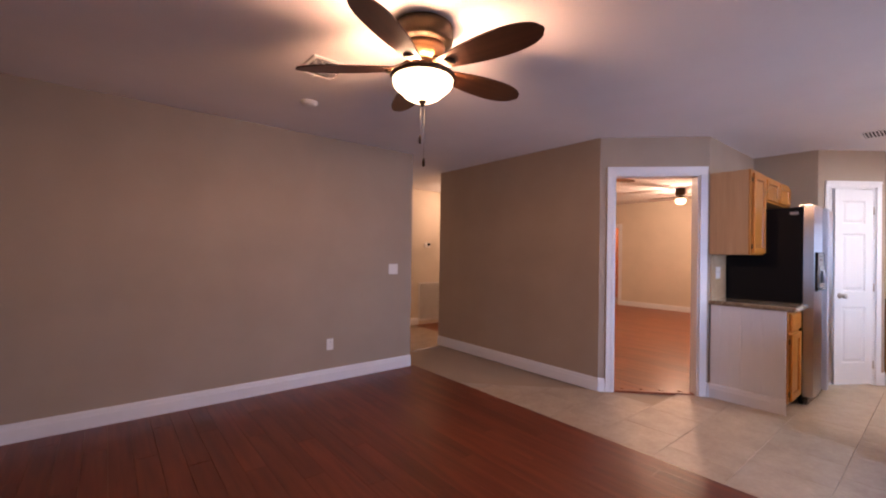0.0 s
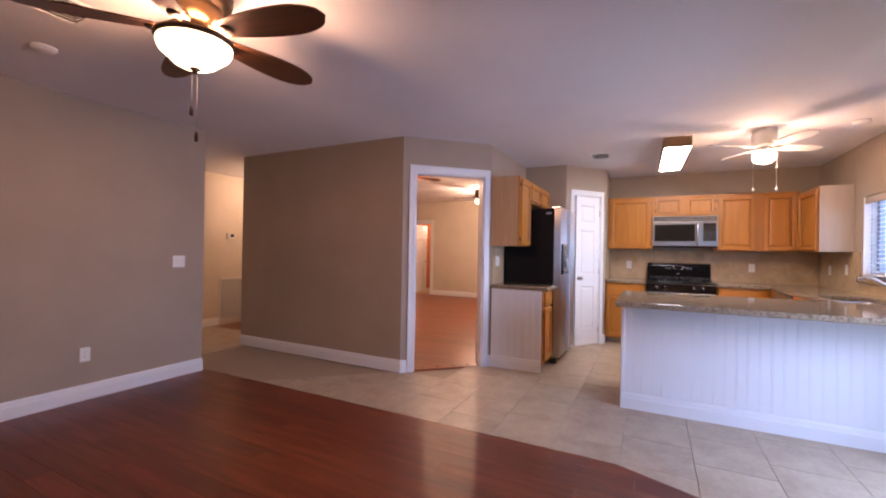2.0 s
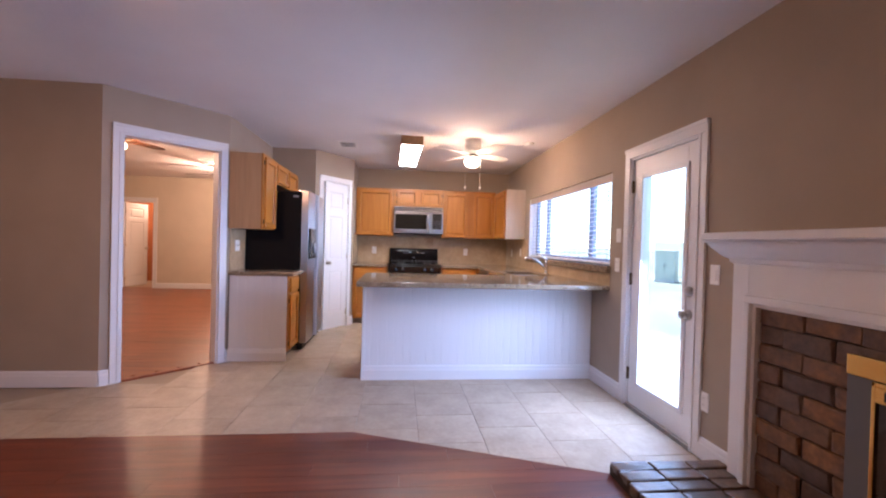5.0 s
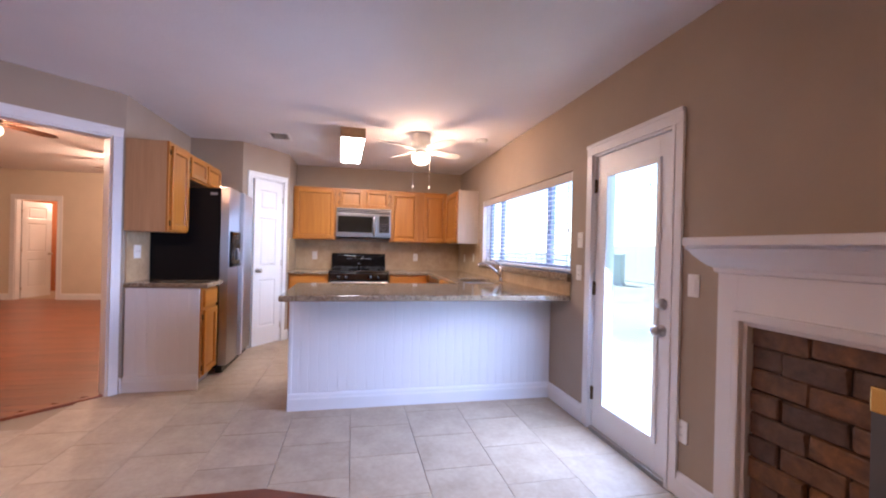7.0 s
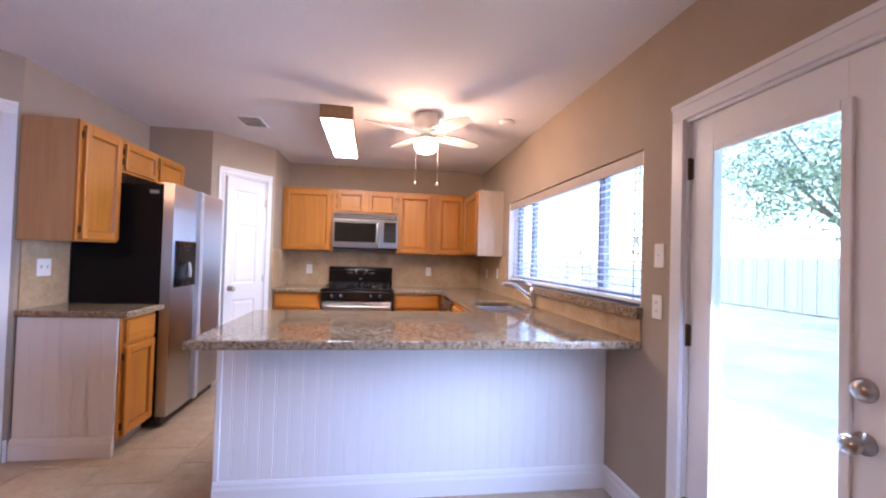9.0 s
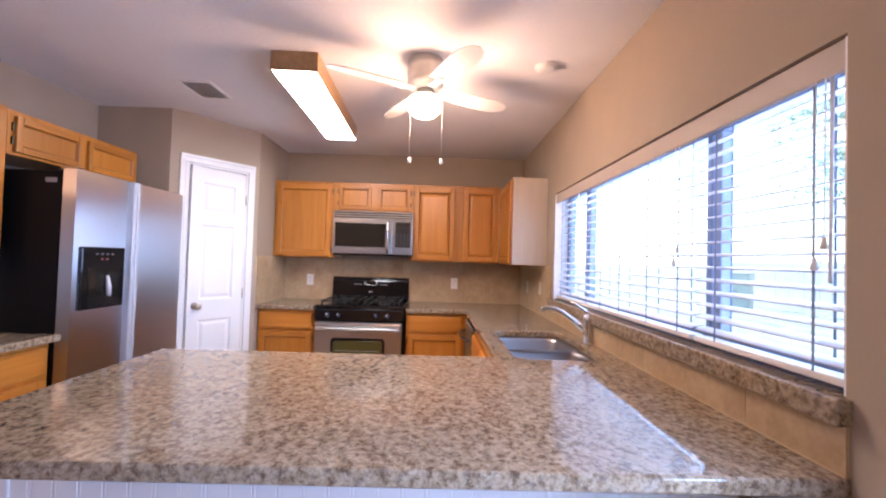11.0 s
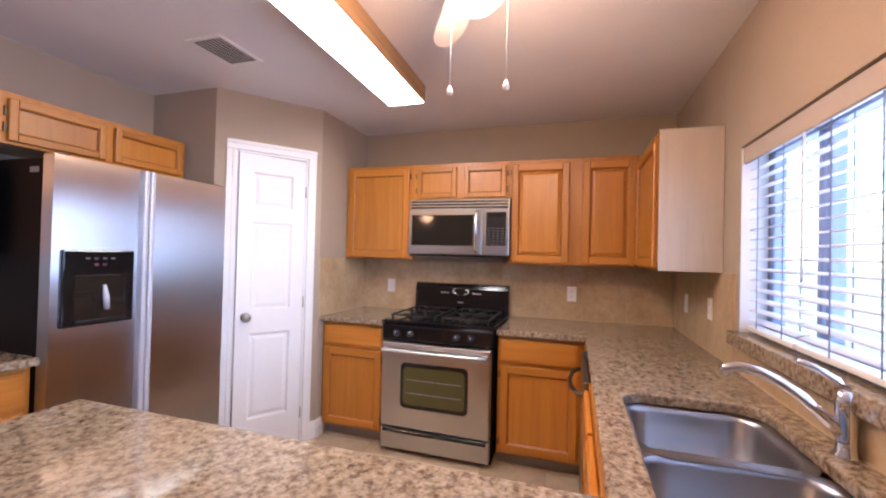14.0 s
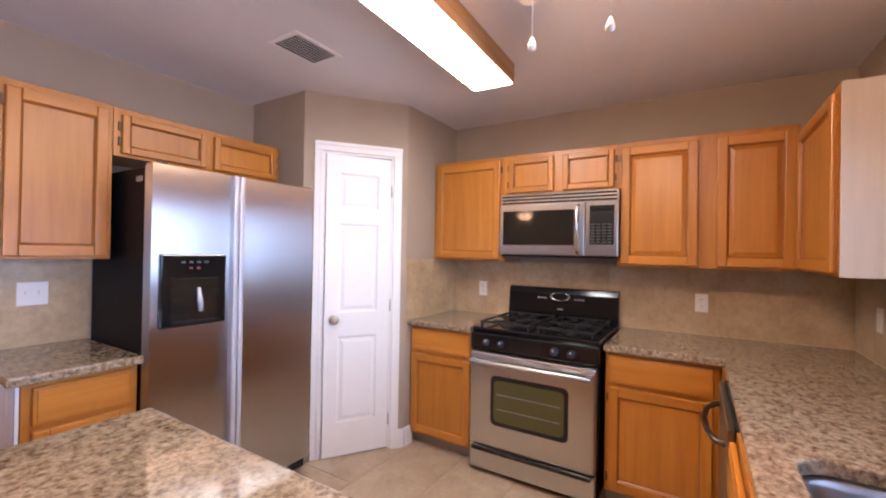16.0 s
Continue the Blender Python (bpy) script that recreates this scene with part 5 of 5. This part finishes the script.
# ---- ceiling and wall fixtures ----
def box_light():
    t = thing("fluorescent_light", pose(5.48, -0.075, 0, 0, 0, 1.65), "long fluorescent ceiling light in an oak box frame", "ceiling light")
    x0, x1, y0, y1, z0, z1 = -0.635, 0.635, -0.125, 0.125, 2.335, CEILING
    part("frame_side", B(x0, x1, y0, y0 + 0.018, z0, z1, bevel=0.002), LAMPWOOD, t)
    part("frame_side", B(x0, x1, y1 - 0.018, y1, z0, z1, bevel=0.002), LAMPWOOD, t)
    part("frame_end", B(x0, x0 + 0.018, y0 + 0.018, y1 - 0.018, z0, z1), LAMPWOOD, t)
    part("frame_end", B(x1 - 0.018, x1, y0 + 0.018, y1 - 0.018, z0, z1), LAMPWOOD, t)
    part("diffuser", B(x0 + 0.010, x1 - 0.010, y0 + 0.010, y1 - 0.010, z0 - 0.006, z0 + 0.004, bevel=0.002), ACRYLIC, t, "lit white acrylic diffuser")


box_light()


def ceiling_vent(m, w, d, label):
    t = thing("ceiling_vent", m, label, "air vent")
    f = 0.022
    part("backing", B(f, w - f, f, d - f, -0.003, -0.001), SEAM, t)
    for x0, x1, y0, y1 in ((0, w, 0, f), (0, w, d - f, d), (0, f, f, d - f), (w - f, w, f, d - f)):
        part("frame", B(x0, x1, y0, y1, -0.008, 0, bevel=0.002), PLASTIC, t)
    n = 8
    me = mesh_of("slat", B(f, w - f, -0.0065, 0.0065, -0.0008, 0.0008), PLASTIC)
    for i in range(n):
        piece("slat", me, t, pose(0, f + (d - 2 * f) * (i + 0.5) / n, -0.008, 24))


ceiling_vent(pose(5.27, 0.585, CEILING), 0.30, 0.225, "white slatted supply vent in the kitchen ceiling")
ceiling_vent(pose(0.97, 2.60, CEILING), 0.24, 0.28, "white slatted supply vent in the living room ceiling")


def smoke_detector(x, y):
    t = thing("smoke_detector", pose(x, y, CEILING), "round white smoke detector on the ceiling", "smoke detector")
    part("base", lathe(bmesh.new(), ((0, 0), (0.062, 0), (0.064, -0.012), (0.058, -0.016)), 32), PLASTIC, t)
    part("cover", lathe(bmesh.new(), ((0.056, -0.012), (0.052, -0.022), (0.038, -0.028), (0, -0.029)), 32), PLASTIC, t)


smoke_detector(1.24, 3.37)
smoke_detector(4.909, -1.462)


def wall_plate(m, kind, label, gang=1):
    """Plate on the face y = 0 of m, facing -y, centred on its origin."""
    w = 0.07 if gang == 1 else 0.115
    t = thing("light_switch" if kind != "outlet" else "wall_outlet", m, label, "switch" if kind != "outlet" else "outlet")
    part("plate", B(-w / 2, w / 2, -0.006, 0, -0.057, 0.057, bevel=0.003), PLASTIC, t)
    for g in range(gang):
        cx = 0 if gang == 1 else (-0.024 + 0.048 * g)
        if kind == "toggle":
            part("toggle", B(cx - 0.005, cx + 0.005, -0.016, -0.005, -0.004, 0.014, bevel=0.002), PLASTIC, t)
        elif kind == "rocker":
            part("rocker", B(cx - 0.016, cx + 0.016, -0.010, -0.005, -0.033, 0.033, bevel=0.003), PLASTIC, t)
        else:
            for z in (-0.020, 0.020):
                r = part("receptacle", B(cx - 0.016, cx + 0.016, -0.008, -0.005, z - 0.014, z + 0.014, bevel=0.002), PLASTIC, t)
                for sx in (-0.006, 0.006):
                    part("slot", B(cx + sx - 0.001, cx + sx + 0.001, -0.0088, -0.0075, z - 0.003, z + 0.006), SEAM, r)


FACE_S, FACE_N, FACE_W = 0, 180, -90   # plates facing -y, +y, -x
wall_plate(pose(2.545, 4.21, 1.115, 0, 0, FACE_S), "toggle", "white double switch plate on the grey wall", 2)
wall_plate(pose(1.815, 4.21, 0.37, 0, 0, FACE_S), "outlet", "white wall outlet above the baseboard")
wall_plate(pose(3.41, YR, 1.335, 0, 0, FACE_N), "toggle", "white toggle switch beside the patio door")
wall_plate(pose(3.42, YR, 1.09, 0, 0, FACE_N), "outlet", "white outlet beside the patio door")
wall_plate(pose(2.345, YR, 1.09, 0, 0, FACE_N), "rocker", "white rocker switch beside the fireplace")
wall_plate(pose(2.395, YR, 0.34, 0, 0, FACE_N), "outlet", "white outlet low beside the fireplace")
wall_plate(pose(7.041, 0.44, 1.10, 0, 0, FACE_W), "outlet", "white outlet on the backsplash beside the range")
wall_plate(pose(7.041, -1.08, 1.10, 0, 0, FACE_W), "outlet", "white outlet on the backsplash beside the range")
wall_plate(pose(6.67, YR + 0.009, 1.11, 0, 0, FACE_N), "rocker", "white switch on the corner backsplash")
wall_plate(pose(6.19, YR + 0.009, 1.13, 0, 0, FACE_N), "outlet", "white outlet on the corner backsplash")
wall_plate(pose(4.64, 1.702, 1.155, 0, 0, FACE_S), "toggle", "white double switch over the small counter", 2)


def thermostat():
    t = thing("thermostat", pose(4.62, 6.35, 1.44), "small white thermostat on the hall wall", "thermostat")
    part("body", B(-0.065, 0.065, -0.028, 0, -0.045, 0.045, bevel=0.006), PLASTIC, t)
    part("display", B(-0.01, 0.05, -0.030, -0.027, -0.01, 0.03), BLACKPLASTIC, t)


thermostat()


def return_grille():
    t = thing("return_air_grille", pose(4.44, 6.35, 0.06), "large grey return air grille low on the hall wall", "air vent")
    w, h = 0.62, 0.70
    for x0, x1, z0, z1 in ((0, w, 0, 0.03), (0, w, h - 0.03, h), (0, 0.03, 0.03, h - 0.03), (w - 0.03, w, 0.03, h - 0.03)):
        part("frame", B(x0, x1, -0.012, 0, z0, z1, bevel=0.002), GRILLE, t)
    part("backing", B(0.03, w - 0.03, -0.003, -0.001, 0.03, h - 0.03), KICK, t)
    me = mesh_of("slat", B(0.03, w - 0.03, -0.010, 0.004, -0.0008, 0.0008), GRILLE)
    for i in range(36):
        piece("slat", me, t, pose(0, -0.006, 0.04 + i * 0.0175, 40))


return_grille()

# ---- outdoors ----
solid("ground", B(-400, 400, -800, -1.95, -0.60, -0.22), GRASS, "sunlit dry lawn with bare patches", "lawn", kind="structure")
solid("patio_slab", B(-0.5, 6.4, -4.1, -1.955, -0.25, -0.10, bevel=0.01), CONCRETE, "sunlit concrete patio slab outside the door", "patio", kind="structure")


def fence_run():
    t = thing("fence", pose(6.0, -14.0, -0.22), "tall weathered grey board fence across the yard", "fence", kind="structure")
    me = mesh_of("board", B(0, 0.145, -0.012, 0.012, 0.05, 1.85, bevel=0.003), FENCE)
    for i in range(130):
        piece("board", me, t, pose(-4.0 + i * 0.152, 0.004 * math.sin(i * 1.7), 0.015 * math.sin(i * 2.3), 0, 0, 0))
    for z in (0.4, 1.5):
        part("rail", B(-4, 15.8, -0.06, -0.012, z, z + 0.09), FENCE, t)
    for i in range(9):
        part("post", B(-4 + i * 2.44, -3.9 + i * 2.44, -0.16, -0.06, 0, 1.9), FENCE, t)


fence_run()


def utility_box():
    t = thing("utility_box", pose(17.7, -12.0, -0.22, 0, 0, 40), "pale olive upright utility box standing on the lawn", "utility box")
    part("plinth", B(-0.44, 0.44, -0.34, 0.34, 0.0, 0.09, bevel=0.01), CONCRETE, t, "pale concrete plinth")
    part("cabinet_body", B(-0.40, 0.40, -0.30, 0.30, 0.088, 1.34, bevel=0.012), OLIVE, t)
    part("lid", B(-0.43, 0.43, -0.33, 0.33, 1.338, 1.42, bevel=0.02), OLIVE, t)
    for x0, x1 in ((-0.37, -0.005), (0.005, 0.37)):
        d = part("door", B(x0, x1, 0.298, 0.318, 0.14, 1.30, bevel=0.006), OLIVE, t)
        part("handle", B(-0.05 if x0 < 0 else 0.03, -0.03 if x0 < 0 else 0.05, 0.316, 0.340, 0.66, 0.80, bevel=0.004), SCREENGREY, d)


utility_box()


def tree(place, height, crown_r, seed, fork=0.52, leaf_size=1.0):
    rng = random.Random(seed)
    t = thing("tree", pose(*place), "broad leafy shade tree standing in the yard", "tree")
    top = Vector((0.2, 0.1, height * fork))
    bm = tube(bmesh.new(), ((0, 0, 0), (0.04, 0.02, height * fork * 0.4), (0.1, 0.05, height * fork * 0.75), top), (0.22, 0.17, 0.15, 0.12), 12)
    tips = []
    for k in range(9):
        a = k * 2.4 + rng.random()
        end = top + Vector((math.cos(a) * crown_r * 0.7, math.sin(a) * crown_r * 0.7, rng.uniform(0.25, 0.9) * (0.95 - fork) * height))
        mid = (top + end) / 2 + Vector((0, 0, rng.uniform(-0.1, 0.3)))
        tube(bm, (top - Vector((0, 0, rng.uniform(0.0, 0.8))), mid, end), (0.08, 0.05, 0.015), 7)
        tips += [mid, end, (mid + end) / 2]
    part("trunk", bm, BARK, t)
    verts, faces = [], []
    for tip in tips:
        for c in range(13):
            centre = tip + Vector((rng.gauss(0, 0.55 * leaf_size), rng.gauss(0, 0.55 * leaf_size), rng.gauss(-0.1, 0.45 * leaf_size)))
            for leaf in range(34):
                p = centre + Vector((rng.gauss(0, 0.20 * leaf_size), rng.gauss(0, 0.20 * leaf_size), rng.gauss(0, 0.15 * leaf_size)))
                d = Vector((rng.gauss(0, 1), rng.gauss(0, 1), rng.gauss(-0.3, 0.6))).normalized()
                s = d.cross(Vector((rng.gauss(0, 1), rng.gauss(0, 1), 1))).normalized()
                L, W = rng.uniform(0.07, 0.12) * leaf_size, rng.uniform(0.02, 0.035) * leaf_size
                n = len(verts)
                verts += [p, p + d * L * 0.5 + s * W, p + d * L, p + d * L * 0.5 - s * W]
                faces.append((n, n + 1, n + 2, n + 3))
    me = bpy.data.meshes.new("crown")
    me.from_pydata([tuple(v) for v in verts], [], faces)
    me.materials.append(LEAF)
    ob = new("crown", me)
    ob.parent = t
    tagged(ob, "loose crown of small green leaves")


tree((18.9, -23.2, -0.22), 13.0, 8.0, 3, 0.33, 2.6)


def neighbour():
    t = thing("house", pose(3.0, -24, -0.22), "pale single-storey house beyond the fence", "house")
    part("wall", B(0, 11, -6, 0, 0, 2.7), STUCCO, t)
    bm = bmesh.new()
    v = [bm.verts.new(p) for p in ((-0.5, -6.5, 2.65), (11.5, -6.5, 2.65), (11.5, 0.5, 2.65), (-0.5, 0.5, 2.65), (1.5, -3, 4.6), (9.5, -3, 4.6))]
    for q in ((0, 1, 5, 4), (1, 2, 5), (2, 3, 4, 5), (3, 0, 4), (3, 2, 1, 0)):
        bm.faces.new([v[i] for i in q])
    part("roof", bm, SHINGLE, t)
    for x in (2.0, 5.2, 8.2):
        w = part("window", B(x, x + 1.2, 0.0, 0.03, 1.0, 2.2), TRIM, t)
        part("pane", B(x + 0.07, x + 1.13, 0.03, 0.036, 1.07, 2.13), DARKGLASS, w)


neighbour()

# ---- floor pieces ----
def clipped(poly, nx, ny, d):
    """Keeps the side nx * x + ny * y <= d of an outline."""
    out = []
    for i, p in enumerate(poly):
        q = poly[(i + 1) % len(poly)]
        fp, fq = nx * p[0] + ny * p[1] - d, nx * q[0] + ny * q[1] - d
        if fp <= 0:
            out.append(p)
        if (fp < 0 < fq) or (fq < 0 < fp):
            k = fp / (fp - fq)
            out.append((p[0] + (q[0] - p[0]) * k, p[1] + (q[1] - p[1]) * k))
    return out


def area(poly):
    return 0.5 * sum(p[0] * q[1] - q[0] * p[1] for p, q in zip(poly, poly[1:] + poly[:1]))


def slab_mesh(name, poly, depth, mat, edge=0.0015):
    """A flat piece whose top edge is slightly eased."""
    cx, cy = sum(p[0] for p in poly) / len(poly), sum(p[1] for p in poly) / len(poly)
    bm = bmesh.new()
    n = len(poly)
    k = 1 - edge / 0.1
    lo = [bm.verts.new((x, y, -depth)) for x, y in poly]
    mid = [bm.verts.new((x, y, -edge)) for x, y in poly]
    hi = [bm.verts.new((cx + (x - cx) * k, cy + (y - cy) * k, 0)) for x, y in poly]
    bm.faces.new(hi)
    for a, b in ((lo, mid), (mid, hi)):
        for i in range(n):
            bm.faces.new((a[i], a[(i + 1) % n], b[(i + 1) % n], b[i]))
    return mesh_of(name, bm, mat)


SLOPE = (2.835 - 2.275) / (0.28 + 1.15)
tiles = thing("floor_tiles", pose(0, 0, 0), "beige mottled ceramic floor tiles in a staggered bond", "floor tiles", kind="structure")
whole_tile = slab_mesh("tile", [(0.0012, 0.0012), (0.4188, 0.0012), (0.4188, 0.4088), (0.0012, 0.4088)], 0.01, TILE)
rows_y = [0.28 - 0.41 * k for k in range(-15, 6)]
for k, y0 in enumerate(rows_y):
    shift = 2.87 if k % 2 == 0 else 2.66
    for i in range(-3, 11):
        x0 = shift + 0.42 * i
        lim = 7.05 if y0 < 1.5 else 4.35
        if x0 > lim or y0 > 6.35:
            continue
        sq = [(x0 + 0.0012, y0 + 0.0012), (x0 + 0.4188, y0 + 0.0012), (x0 + 0.4188, y0 + 0.4088), (x0 + 0.0012, y0 + 0.4088)]
        c = clipped(sq, -1, 0, -2.84) if y0 > 0.2 else clipped(sq, -1, SLOPE, -(2.835 - 0.28 * SLOPE))
        if y0 < 1.9 and y0 > 1.0 and c:
            c = clipped(c, 1, 1, 6.24)
            if y0 + 0.41 > 1.75 and c and x0 > 4.4:
                c = []
        elif y0 >= 1.9 and c:
            c = clipped(clipped(c, 1, 1, 6.24), 1, 0, 3.80) if y0 < 4.6 else clipped(c, 1, 0, 4.35)
        if len(c) < 3 or area(c) < 0.0008:
            continue
        if len(c) == 4 and abs(area(c) - area(sq)) < 1e-6:
            piece("tile", whole_tile, tiles, pose(x0, y0, 0))
        else:
            piece("tile", slab_mesh("tile", [(p[0] - x0, p[1] - y0) for p in c], 0.01, TILE), tiles, pose(x0, y0, 0))

planks = thing("floor_planks", pose(0, 0, 0), "glossy dark cherry wood floor planks", "floorboards", kind="structure")
PW, PL = 0.125, 1.22
whole_plank = slab_mesh("plank", [(0.0006, 0.0008), (PW - 0.0006, 0.0008), (PW - 0.0006, PL - 0.0008), (0.0006, PL - 0.0008)], 0.01, FLOORWOOD, 0.0005)
for i in range(27):
    x0 = 2.84 - PW * (i + 1)
    y0 = -1.79 - (i * 0.47) % PL
    while y0 < 4.21:
        sq = [(x0 + 0.0006, y0 + 0.0008), (x0 + PW - 0.0006, y0 + 0.0008), (x0 + PW - 0.0006, y0 + PL - 0.0008), (x0 + 0.0006, y0 + PL - 0.0008)]
        c = clipped(clipped(sq, 0, -1, 1.79), 0, 1, 4.21)
        if c and y0 < 0.3:
            c = clipped(c, 1, -SLOPE, 2.835 - 0.28 * SLOPE)
        if len(c) >= 3 and area(c) > 0.0004:
            if len(c) == 4 and abs(area(c) - area(sq)) < 1e-6:
                piece("plank", whole_plank, planks, pose(x0, y0, 0))
            else:
                piece("plank", slab_mesh("plank", [(p[0] - x0, p[1] - y0) for p in c], 0.01, FLOORWOOD, 0.0005), planks, pose(x0, y0, 0))
        y0 += PL

verts, faces = [], []
def far_plank(x0, x1, y0, y1):
    n = len(verts)
    verts.extend([(x0, y0, 0), (x1, y0, 0), (x1, y1, 0), (x0, y1, 0), (x0, y0, -0.012), (x1, y0, -0.012), (x1, y1, -0.012), (x0, y1, -0.012)])
    faces.extend([(n, n + 1, n + 2, n + 3), (n, n + 4, n + 5, n + 1), (n + 1, n + 5, n + 6, n + 2), (n + 2, n + 6, n + 7, n + 3), (n + 3, n + 7, n + 4, n)])


for i in range(60):
    x0 = 3.9 + PW * i
    if x0 > 10.72:
        break
    lo = max(1.84, 6.25 - x0 - 0.02)
    y = lo - (i * 0.47) % PL
    while y < 7.6:
        far_plank(x0, x0 + PW - 0.0012, max(y, lo), min(y + PL - 0.0016, 4.79 if x0 < 6.1 else 7.6)) if y + PL > lo + 0.01 and not (x0 < 6.1 and y > 4.765) else None
        y += PL
for i in range(14):
    far_plank(4.352 + PW * i, 4.352 + PW * (i + 1) - 0.0012, 4.885, 6.35)
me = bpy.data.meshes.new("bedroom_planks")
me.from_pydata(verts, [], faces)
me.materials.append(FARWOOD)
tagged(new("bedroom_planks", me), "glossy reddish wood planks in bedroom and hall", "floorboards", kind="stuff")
solid("floor_bath", B(10.72, 12.3, 5.4, 7.6, -0.011, 0.004), TILE, "beige bathroom floor tile", "floor", kind="structure")
